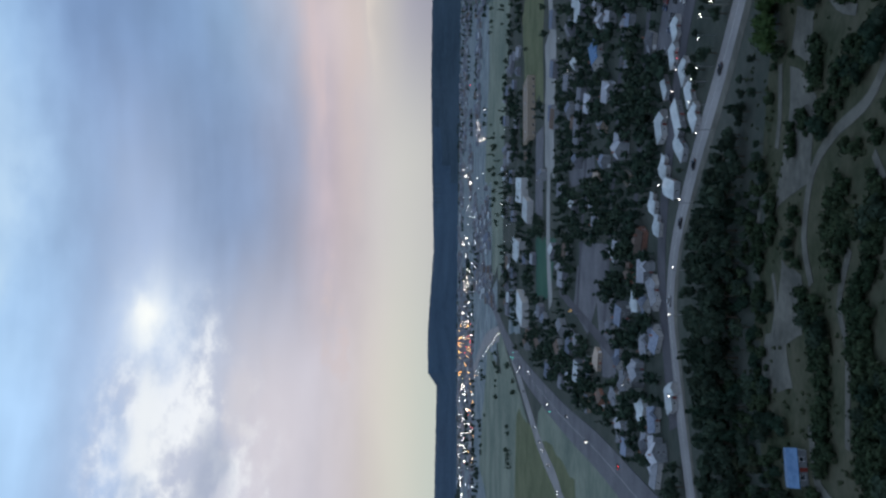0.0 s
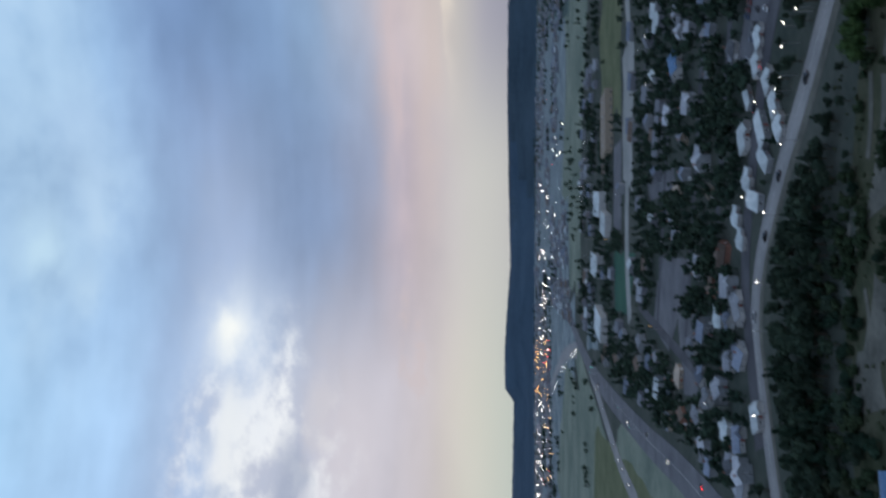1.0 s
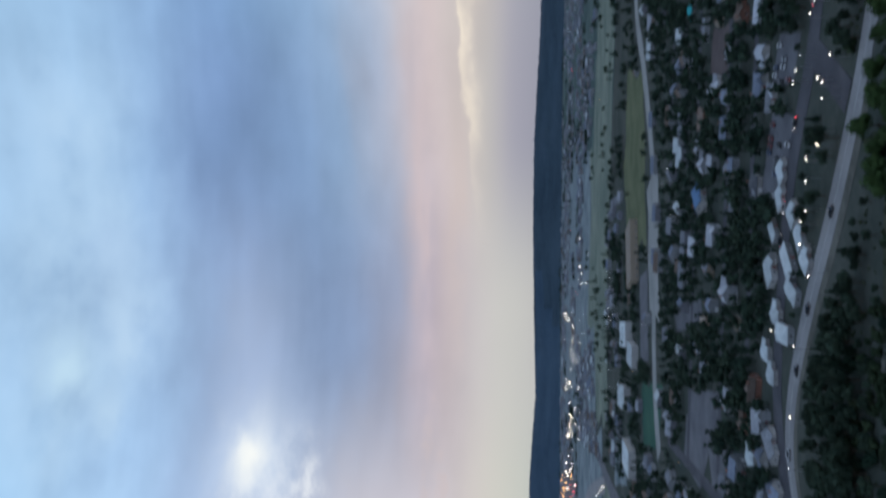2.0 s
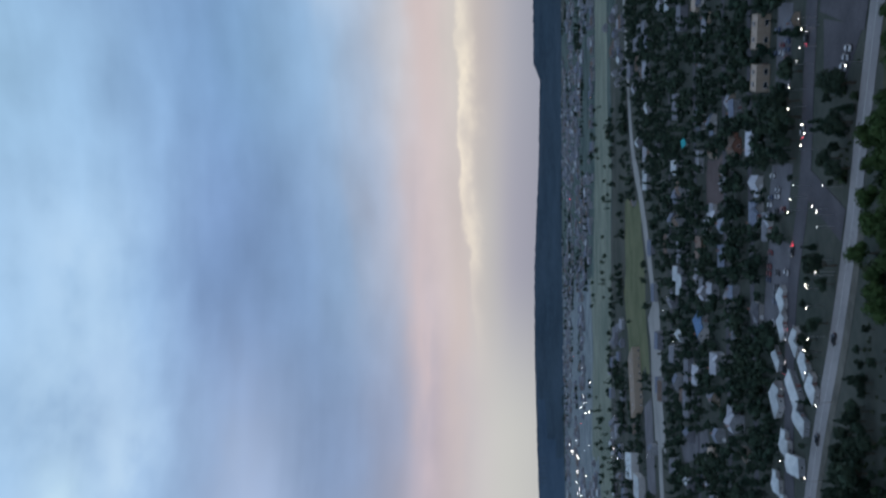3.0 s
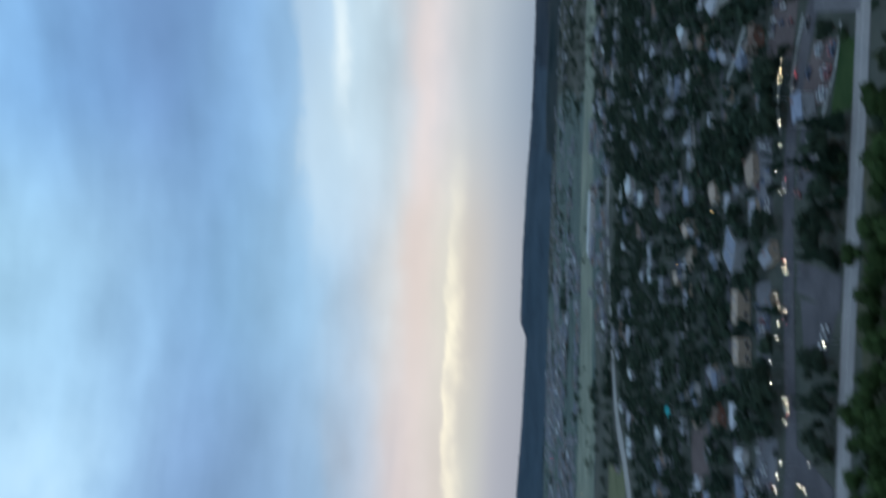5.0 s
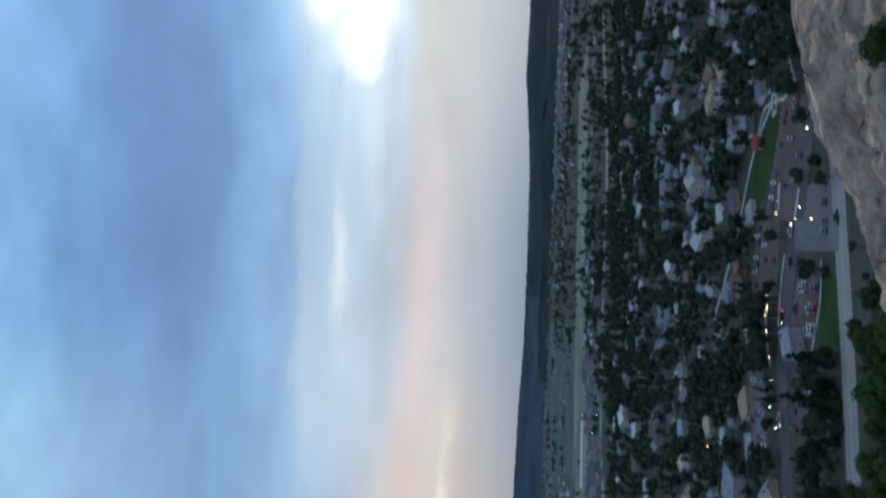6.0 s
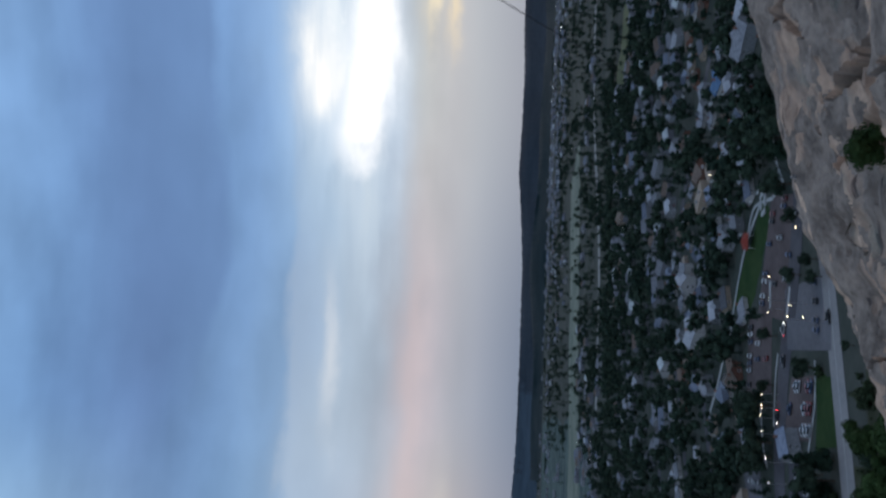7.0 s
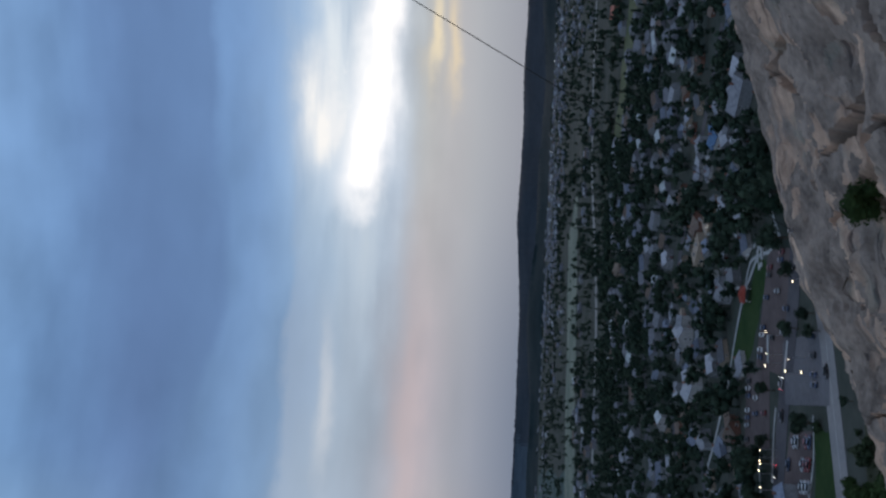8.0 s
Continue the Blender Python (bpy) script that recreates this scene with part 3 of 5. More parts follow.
LOTS += [([(144, 329), (127, 343), (118, 315), (133, 303)], "worn"), ([(218, 222), (198, 241), (184, 224), (201, 206)], "asphalt"),
        ([(164, 255), (145, 262), (135, 244), (143, 226)], "asphalt"), ([(201, 299), (171, 314), (162, 297), (189, 282)], "worn"),
        ([(119, 342), (87, 365), (75, 330), (103, 312)], "worn"), ([(57, 600), (44, 592), (44, 500), (58, 506)], "worn"),
        ([(34, 800), (110, 800), (110, 742), (30, 745)], "worn"), ([(-20, 480), (-52, 520), (-40, 575), (-10, 560)], "worn"),
        ([(5, 553), (4, 462), (-16, 460), (-20, 553)], "worn"), ([(-28, 493), (-25, 447), (-66, 438), (-71, 474)], "worn")]
for k, (c, m) in enumerate(LOTS):
    patch("parking_lot", c, M[m], .08 + .004 * k, "worn grey parking lot" if m != "brown" else "brownish paved parking lot", 0)
for c, lab in (([(51, 227), (15, 230), (16, 206), (45, 207)], "pale trampled clearing on the slope"), ([(-3, 232), (-3, 217), (-25, 216), (-24, 230)], "pale trampled clearing on the slope"), ([(-20, 236), (-34, 240), (-36, 226), (-18, 224)], "pale scraped bank on the slope"), ([(66, 222), (54, 226), (52, 212), (63, 208)], "pale grassy clearing on the slope"),
               ([(120, 187), (96, 191), (89, 177), (111, 168)], "pale grassy clearing on the slope"), ([(-62, 196), (-80, 205), (-84, 188), (-60, 180)], "bare ground above the shed")):
    patch("clearing", c, M["soil"], .12, lab, 7, False, 26)

ribbon("hill_road", [(-200, 230), (-130, 285), (-91, 309), (-44, 332), (-22, 339), (3, 332), (32, 309), (60, 281), (91, 254), (112, 239), (152, 208), (186, 181), (222, 154), (258, 128), (300, 70)], 10.5, M["road"], .16, "pale concrete road along the foot of the butte")
ribbon("verge", [(-130, 279), (-91, 303), (-44, 325), (-22, 332), (3, 325), (30, 301), (57, 273), (88, 247)], 5, M["soil"], .11, "dry dirt shoulder beside the road")
ribbon("main_street", [(-70, 332), (-10, 352), (32, 345), (85, 322), (120, 293), (151, 277), (193, 254), (222, 233), (240, 202), (251, 173), (262, 150), (290, 100)], 12, M["asphalt"], .18, "dark asphalt main street")
ribbon("side_street", [(120, 290), (93, 261)], 11, M["asphalt"], .19, "short asphalt street to the hill road")
ribbon("side_street", [(173, 254), (145, 222)], 11, M["asphalt"], .19, "short asphalt street to the hill road")
ribbon("side_street", [(245, 190), (212, 163)], 11, M["worn"], .19, "short worn street to the hill road")
ribbon("highway", [(-112, 300), (-114, 360), (-114.5, 396), (-116, 489), (-122, 613), (-126, 814), (-125, 980), (-116, 1129), (-100, 1264), (-60, 1500), (60, 1900)], 21, M["worn"], .24, "dark four-lane highway", step=14)
ribbon("frontage_road", [(-187, 560), (-185, 622), (-179, 650), (-173, 750), (-155, 863), (-135, 979), (-118, 1110)], 15, M["road"], .22, "pale road beside the highway", step=14)
ribbon("ramp", [(-122, 1229), (-161, 1517), (-212, 1735), (-309, 2087), (-400, 2439)], 24, M["road"], .22, "curving highway ramp", step=20)
ribbon("gravel_strip", [(-45, 688), (1, 706), (63, 708), (127, 698), (190, 700), (300, 752), (376, 800), (500, 812), (640, 800), (760, 700), (851, 585), (945, 535), (1091, 484), (1194, 395), (1260, 291)], 21, M["gravel"], .13, "pale gravel strip along the railway", step=14)
ribbon("drain_path", [(304, 170), (312, 195), (312, 216), (309, 241)], 1.7, M["concrete"], .2, "pale concrete path edging the lawn", step=4)
ribbon("drain_path", [(311, 257), (312, 275), (315, 294)], 2.2, M["concrete"], .2, "pale concrete path edging the lawn", step=4)
for pts, w in (([(41, 168), (33, 178), (28, 197), (20, 210), (4, 215), (-8, 210)], 3.2), ([(1, 187), (-12, 193), (-22, 188), (-44, 188)], 2.8), ([(52, 232), (38, 232), (29, 234)], 2.6), ([(21, 175), (15, 169)], 2.4),
               ([(12, 246), (1, 249), (-10, 246)], 2.4), ([(-43, 210), (-56, 206), (-60, 194)], 3.6), ([(66, 205), (58, 196), (54, 186)], 2.6), ([(-6, 236), (-14, 233), (-24, 236)], 2.0)):
    ribbon("trail", pts, w, M["soil"], .16, "pale dirt trail on the slope", step=3)
OPEN_ROADS.append(np.array(KEEP).T)
# residential streets
for street, (x0, y0, x1, y1) in enumerate(((20, 400, 330, 300), (-40, 470, 420, 330), (-40, 560, 520, 380), (60, 640, 600, 450), (-60, 390, -30, 640), (430, 110, 470, 420))):
    ribbon("residential_street", [(x0, y0), ((x0 + x1) / 2, (y0 + y1) / 2 + 8), (x1, y1)], 7, M["asphalt"], .136 + .005 * street, "narrow worn residential street", step=14)
# lane paint on the highway and the hill road
for pts, w, lift in (([(-91, 309), (-44, 332), (-22, 339), (3, 332), (32, 309), (60, 281), (91, 254), (112, 239), (152, 208), (186, 181), (222, 154)], .35, .17),
                     ([(-114, 360), (-114.5, 396), (-116, 489), (-122, 613), (-126, 814)], .28, .25)):
    ribbon("road_line", pts, w, M["paint"], lift, "faded painted centre line", step=6, keep=False)



# ---- sandstone shoulder of the butte ----
def rock_edge(d):
    """Depression of the rock's brink below the eye, in degrees, by azimuth."""
    pts = ((40, 24.5), (49.4, 21.6), (54.3, 20.1), (57, 18.9), (60, 17.6), (63, 16.9), (68, 15.4), (72, 14.1), (77, 12.6), (95, 9.0))
    for (a, e), (b, g) in zip(pts, pts[1:]):
        if d <= b:
            return e + (g - e) * max(0, d - a) / (b - a)
    return 9.0


def rock_height(d, r):
    """Height of the sandstone at an azimuth and a distance: a tilted slab with ledges, lobes and cracks."""
    brink = 56 + 5 * noise.noise(Vector((d / 4, 0, 5)))
    z1 = 95 - brink * math.tan(radians(rock_edge(d) + 0.25 * noise.noise(Vector((d / 1.1, 2, 5)))))
    z0 = 95 - 12 * math.tan(radians(32))
    s = (r - 12) / (brink - 12)
    x, y = r * math.sin(radians(d)), r * math.cos(radians(d))
    p = Vector((x, y, 0))
    z = z0 + (z1 - z0) * max(0.0, min(s, 1.0)) ** 0.8
    inner = max(0, min(1, s * 3)) * max(0, min(1, (1 - s) * 4 + .15))
    lob = noise.noise(Vector((x / 8, y / 8, 1.7)))
    z += 1.5 * (abs(lob) ** 0.7) * (1 if lob > 0 else -1) * inner
    # beds run along the brink: each rises outwards and breaks off, and they come and go
    bed = r / 2.6 + 1.5 * noise.noise(Vector((d / 7, r / 11, 3.3))) + .25 * noise.noise(p / 1.6)
    come = max(0, min(1, .5 + 1.6 * noise.noise(Vector((d / 5, r / 7, 8.8)))))
    z += 0.62 * come * inner * ((bed - math.floor(bed)) ** 1.5 - .4)
    thin = r / .8 + 1.2 * noise.noise(Vector((d / 4, r / 5, 6.1)))
    z += 0.13 * (1 - come * .5) * ((thin - math.floor(thin)) - .5)
    z += 0.13 * noise.fractal(p / 1.7, 0.9, 2.1, 4) + 0.05 * noise.fractal(p / .35, 0.9, 2.1, 3)
    for cx, cy, cz in ((0.62, 0.78, 0.0), (0.2, -1.0, 4.0)):
        c = math.sin((x * cx + y * cy) / 5.5 + cz + 1.6 * noise.noise(p / 7))
        if abs(c) < 0.035 and noise.noise(p / 9 + Vector((cz, 0, 0))) > .05:
            z -= 0.8 * (1 - abs(c) / 0.035) ** 0.5
    # one long open crack, and weathered pockets
    here = Vector((x, y))
    for a0, r0, a1, r1, wide, deep in ((71.8, 29.6, 68.6, 34.6, .34, 2.2), (65.6, 46.5, 64.2, 44.0, .3, .8), (58.6, 46.0, 57.4, 41.0, .22, .7)):
        ca, cb = Vector((r0 * math.sin(radians(a0)), r0 * math.cos(radians(a0)))), Vector((r1 * math.sin(radians(a1)), r1 * math.cos(radians(a1))))
        k = max(0, min(1, (here - ca).dot(cb - ca) / (cb - ca).length_squared))
        gap = (here - ca.lerp(cb, k)).length * (1 + .5 * noise.noise(p * 1.5))
        if gap < wide:
            z -= deep * (1 - gap / wide) ** .6
    for a0, r0, wide, deep in ((68.5, 40.0, 1.0, 1.1), (67.2, 42.0, 1.2, .9), (66.4, 30.5, 1.3, .9), (70.6, 43.0, .7, .6), (62.0, 43.0, .9, .8), (59.5, 46.0, .9, .9)):
        gap = (here - Vector((r0 * math.sin(radians(a0)), r0 * math.cos(radians(a0))))).length * (1 + .9 * noise.noise(p / .9))
        z -= deep * max(0, 1 - (gap / wide) ** 2)
    if s > 1:
        z -= (s - 1) * brink * (1.9 + 1.2 * noise.noise(Vector((d / 2, r / 4, 2))))
    return z


verts, faces = [], []
NA, NR = 420, 290
for i in range(NA + 1):
    d = 40 + 55 * i / NA
    for j in range(NR + 1):
        r = 9 + 51 * (j / NR) ** 0.85 if j <= 0.93 * NR else 9 + 51 * 0.93 ** 0.85 + (j / NR - 0.93) / 0.07 * 26
        z = rock_height(d, r)
        verts.append((r * math.sin(radians(d)), r * math.cos(radians(d)), max(z, terrain(r * math.sin(radians(d)), r * math.cos(radians(d))) - 1.5)))
for i in range(NA):
    for j in range(NR):
        a = i * (NR + 1) + j
        faces.append((a, a + 1, a + NR + 2, a + NR + 1))


def rock_mat():
    """Sandstone in beds of tan, pink and grey that run along the brink, with lichen, dark seam bands that also paint in
    relief shade, and fine grain.
    """
    m = mat("bedded_sandstone", (.75, .75, .75), (1.1, 1.1, 1.1), 1.3, 0.95, 0.8, 7)
    N, L = m.node_tree.nodes, m.node_tree.links
    p = N["Principled BSDF"]
    grain = p.inputs["Base Color"].links[0].from_socket
    tc, sp = N.new("ShaderNodeTexCoord"), N.new("ShaderNodeSeparateXYZ")
    L.new(tc.outputs["Object"], sp.inputs[0])

    def calc(op, a, b):
        n = N.new("ShaderNodeMath")
        n.operation = op
        for i, v in enumerate((a, b)):
            if isinstance(v, (int, float)):
                n.inputs[i].default_value = v
            else:
                L.new(v, n.inputs[i])
        return n.outputs[0]

    def bands(fr, fa, seed, detail):
        out = calc("SQRT", calc("ADD", calc("MULTIPLY", sp.outputs[0], sp.outputs[0]), calc("MULTIPLY", sp.outputs[1], sp.outputs[1])), 0)
        c = N.new("ShaderNodeCombineXYZ")
        L.new(calc("MULTIPLY", out, fr), c.inputs[0])
        L.new(calc("MULTIPLY", calc("ARCTAN2", sp.outputs[0], sp.outputs[1]), fa), c.inputs[1])
        c.inputs[2].default_value = seed
        n = N.new("ShaderNodeTexNoise")
        n.inputs["Scale"].default_value, n.inputs["Detail"].default_value, n.inputs["Distortion"].default_value = 1.0, detail, .4
        L.new(c.outputs[0], n.inputs["Vector"])
        return n.outputs["Fac"]

    def ramp(v, stops):
        n = N.new("ShaderNodeValToRGB")
        e = n.color_ramp.elements
        e[0].position, e[0].color = stops[0][0], (*stops[0][1], 1)
        e[1].position, e[1].color = stops[-1][0], (*stops[-1][1], 1)
        for q, c in stops[1:-1]:
            e.new(q).color = (*c, 1)
        L.new(v, n.inputs[0])
        return n.outputs[0]

    def mix(f, a, b, blend="MIX"):
        n = N.new("ShaderNodeMix")
        n.data_type, n.blend_type = "RGBA", blend
        for i, v in ((0, f), (6, a), (7, b)):
            if isinstance(v, (int, float)):
                n.inputs[i].default_value = v
            elif isinstance(v, tuple):
                n.inputs[i].default_value = (*v, 1)
            else:
                L.new(v, n.inputs[i])
        return n.outputs[2]

    base = ramp(bands(.22, 7, 1.0, 4), [(.3, (.15, .12, .10)), (.41, (.27, .22, .185)), (.5, (.44, .305, .225)), (.64, (.56, .40, .295))])
    # dark joints of the beds; their contrast also paints shade the relief lacks
    seam_shade = ramp(bands(1.5, 9, 5.0, 5), [(.34, (.3, .3, .33)), (.43, (.85, .85, .86)), (.55, (1, 1, 1)), (.7, (1.2, 1.17, 1.14))])
    lichen = ramp(bands(.5, 22, 9.0, 5), [(.56, (0, 0, 0)), (.68, (1, 1, 1))])
    col = mix(1.0, base, seam_shade, "MULTIPLY")
    col = mix(calc("MULTIPLY", lichen, .5), col, (.19, .20, .17))
    L.new(mix(1.0, col, grain, "MULTIPLY"), p.inputs["Base Color"])
    return m


me = raw("rock_outcrop", verts, faces, rock_mat())
me.materials.append(M["rockgrey"])
me.polygons.foreach_set("material_index", [1 if noise.noise(Vector(p.center) / 5) + 0.6 * noise.noise(Vector(p.center) / 1.1) + 0.4 * (1 - p.normal.z) > 0.62 else 0 for p in me.polygons])
tagged(new("rock_outcrop", me), "tan and grey weathered sandstone outcrop with cracks", "rock", kind="structure")


# ---- plants ----
def crown_mesh(name, seed, wide, high, leaves, size, material, lumps=7, cone=False, core=0.8, levels=9):
    """A crown of many small leaf sprays round uneven lumps, with a dim inner mass so that only its rim lets light through."""
    rnd = random.Random(seed)
    bm = bmesh.new()
    balls = []
    if cone:
        for k in range(levels):
            f = k / levels
            for q in range(max(1, int(levels * .55 * (1 - f)))):
                a = rnd.uniform(0, 6.28)
                rr = wide * (1 - f) * 0.45
                balls.append((Vector((math.cos(a) * rr, math.sin(a) * rr, high * (0.08 + 0.92 * f))), wide * (0.42 * (1 - f) + 0.08)))
    else:
        balls.append((Vector((0, 0, high * 0.5)), wide * 0.62))
        for k in range(lumps):
            a, u = rnd.uniform(0, 6.28), rnd.uniform(-0.5, 0.85)
            rr = wide * 0.58 * math.sqrt(max(0.1, 1 - u * u)) * rnd.uniform(.75, 1.1)
            balls.append((Vector((math.cos(a) * rr, math.sin(a) * rr, high * (0.5 + 0.42 * u))), wide * rnd.uniform(0.28, 0.46)))
    for c, r in balls:
        res = bmesh.ops.create_icosphere(bm, subdivisions=1, radius=r * core)
        for v in res["verts"]:
            v.co = v.co * rnd.uniform(0.75, 1.1) + c
    for k in range(leaves):
        c, r = balls[rnd.randrange(len(balls))]
        n = Vector((rnd.gauss(0, 1), rnd.gauss(0, 1), rnd.gauss(0.25, 1))).normalized()
        p = c + n * r * rnd.uniform(0.8, 1.18)
        t = n.orthogonal().normalized()
        t.rotate(Matrix.Rotation(rnd.uniform(0, 6.28), 3, n))
        b = n.cross(t)
        n2 = (n + t * rnd.uniform(-.8, .8)).normalized()
        s = size * rnd.uniform(.6, 1.3)
        vs = [bm.verts.new(p + t * s + n2 * s * .3), bm.verts.new(p + b * s * .7), bm.verts.new(p - t * s * .9 - n2 * s * .2), bm.verts.new(p - b * s * .6 + n2 * s * .35)]
        bm.faces.new(vs)
    return mesh_of(name, bm, material)


def trunk_mesh(seed, height, rad, limbs=5):
    rnd = random.Random(seed)
    bm = bmesh.new()

    def tube(p0, p1, r0, r1):
        ax = (p1 - p0)
        m = Matrix.Translation((p0 + p1) / 2) @ ax.to_track_quat("Z", "Y").to_matrix().to_4x4()
        bmesh.ops.create_cone(bm, cap_ends=True, segments=7, radius1=r0, radius2=r1, depth=ax.length, matrix=m)
    tube(Vector((0, 0, -0.4)), Vector((rnd.uniform(-.2, .2), rnd.uniform(-.2, .2), height)), rad, rad * .5)
    for k in range(limbs):
        a = k * 2.4 + rnd.uniform(-.4, .4)
        z = height * rnd.uniform(.6, .95)
        tube(Vector((0, 0, z)), Vector((math.cos(a) * height * .5, math.sin(a) * height * .5, z + height * .55)), rad * .45, rad * .15)
    return mesh_of("trunk", bm, M["bark"])


def plant(name, label, category, group, trunk, crown, lift, spots=None):
    e = new(name)
    tagged(e, label, category, group)
    if trunk:
        part("trunk", trunk, None, e)
    part("crown", crown, None, e, at=pose(0, 0, lift))
    return e


TREES = []
for k in range(5):
    w, hh = (3.0, 5.6) if k < 3 else (2.6, 6.6)
    TREES.append((trunk_mesh(k, 3.2, .3), crown_mesh("crown", 10 + k, w * 1.25, hh, 380, .46, M["leaf"]), 1.8, "tree", "dark green broadleaf tree beside the houses", "broadleaf tree"))
for k in range(2):
    TREES.append((trunk_mesh(20 + k, 5, .25, 0), crown_mesh("crown", 30 + k, 2.7, 9.5, 420, .45, M["pine"], cone=True), .8, "pine", "dark pointed pine tree among the houses", "pine tree"))
GREEN = [(trunk_mesh(40 + k, 3.0, .28), crown_mesh("crown", 50 + k, 3.6, 5.8, 640, .40, M["leaflight"], 9), 1.3, "tree", "fresh green broadleaf tree on the lower slope", "broadleaf tree") for k in range(3)]
SHRUBS = [(None, crown_mesh("crown", 60 + k, 1.7, 2.3, 240, .25, (M["leaf"], M["sage"], M["pine"])[k % 3], 6), -.25, "shrub", ("dark green oak shrub on the slope", "grey-green sage shrub on the slope", "dark juniper shrub on the slope")[k % 3], "shrub") for k in range(6)]
first = {}


def put(kind, x, y, s, spin, group, z=None):
    trunk, crown, lift, name, label, category = kind
    key = (id(crown), group)
    m = pose(x, y, terrain(x, y) if z is None else z, 0, 0, spin) @ Matrix.Scale(s, 4)
    if key not in first:
        first[key] = plant(name, label, category, group, trunk, crown, lift)
        first[key].matrix_basis = m
        return first[key]
    o = copy_thing(first[key], pose(0, 0, 0))
    o.matrix_basis = m
    return o


# ---- houses ----
def gable(w, d, hgt, z, over=0.5, thick=0.22, hip=0.0):
    """A pitched roof of real thickness, ridge along x."""
    bm = bmesh.new()
    a, b = w / 2 + over, d / 2 + over
    drop = hgt * over / (d / 2)
    for dz in (0, thick):
        for x in (-1, 1):
            rx = x * (a - hip * b)
            bm.verts.new((x * a, -b, z - drop + dz)), bm.verts.new((rx, 0, z + hgt + dz)), bm.verts.new((x * a, b, z - drop + dz))
    v = list(bm.verts)
    lo, hi = v[:6], v[6:]
    for q, s in ((lo, -1), (hi, 1)):
        for f in ((0, 3, 4, 1), (1, 4, 5, 2)):
            bm.faces.new([q[i] for i in (f if s > 0 else f[::-1])])
        if hip:
            bm.faces.new([q[i] for i in (0, 1, 2)]), bm.faces.new([q[i] for i in (3, 5, 4)])
    ring = ((0, 3), (3, 4), (4, 5), (5, 2), (2, 1), (1, 0)) if not hip else ((0, 3), (3, 5), (5, 2), (2, 0))
    for i, j in ring:
        bm.faces.new((lo[i], lo[j], hi[j], hi[i]))
    bmesh.ops.recalc_face_normals(bm, faces=bm.faces)
    return bm


def gable_walls(w, d, z, hgt, hip):
    bm = bmesh.new()
    box(bm, -w / 2, -d / 2, -0.5, w / 2, d / 2, z)
    if not hip:
        for x in (-1, 1):
            t = [bm.verts.new(p) for p in ((x * w / 2, -d / 2, z), (x * w / 2, d / 2, z), (x * w / 2, 0, z + hgt), (x * (w / 2 - .25), -d / 2, z), (x * (w / 2 - .25), d / 2, z), (x * (w / 2 - .25), 0, z + hgt))]
            bm.faces.new(t[:3]), bm.faces.new(t[3:][::-1])
            bm.faces.new((t[0], t[2], t[5], t[3])), bm.faces.new((t[1], t[4], t[5], t[2]))
    bmesh.ops.recalc_face_normals(bm, faces=bm.faces)
    return bm


def pane_mesh(w, h_):
    """A window: frame bars round a recessed pane, facing -y."""
    bm = bmesh.new()
    for x0, z0, x1, z1 in ((-w / 2, -h_ / 2, -w / 2 + .1, h_ / 2), (w / 2 - .1, -h_ / 2, w / 2, h_ / 2), (-w / 2 + .1, -h_ / 2, w / 2 - .1, -h_ / 2 + .1), (-w / 2 + .1, h_ / 2 - .1, w / 2 - .1, h_ / 2)):
        box(bm, x0, -.06, z0, x1, .05, z1)
    n = len(bm.faces)
    box(bm, -w / 2 + .1, -.015, -h_ / 2 + .1, w / 2 - .1, .03, h_ / 2 - .1)
    bm.faces.ensure_lookup_table()
    for f in bm.faces[n:]:
        f.material_index = 1
    return mesh_of("window", bm, [M["white"], M["glass"]])


WINDOW, BIGWINDOW = pane_mesh(1.3, 1.3), pane_mesh(2.6, 1.7)
bm = bmesh.new()
box(bm, -.5, -.06, 0, .5, .05, 2.05), box(bm, -.42, -.09, .15, .42, -.06, .95), box(bm, -.42, -.09, 1.1, .42, -.06, 1.9)
DOOR = mesh_of("door", bm, M["rust"])
bm = bmesh.new()
for k in range(4):
    box(bm, -1.3, -.06, .02 + k * .55, 1.3, .04, .53 + k * .55)
GARAGE = mesh_of("garage_door", bm, M["white"])


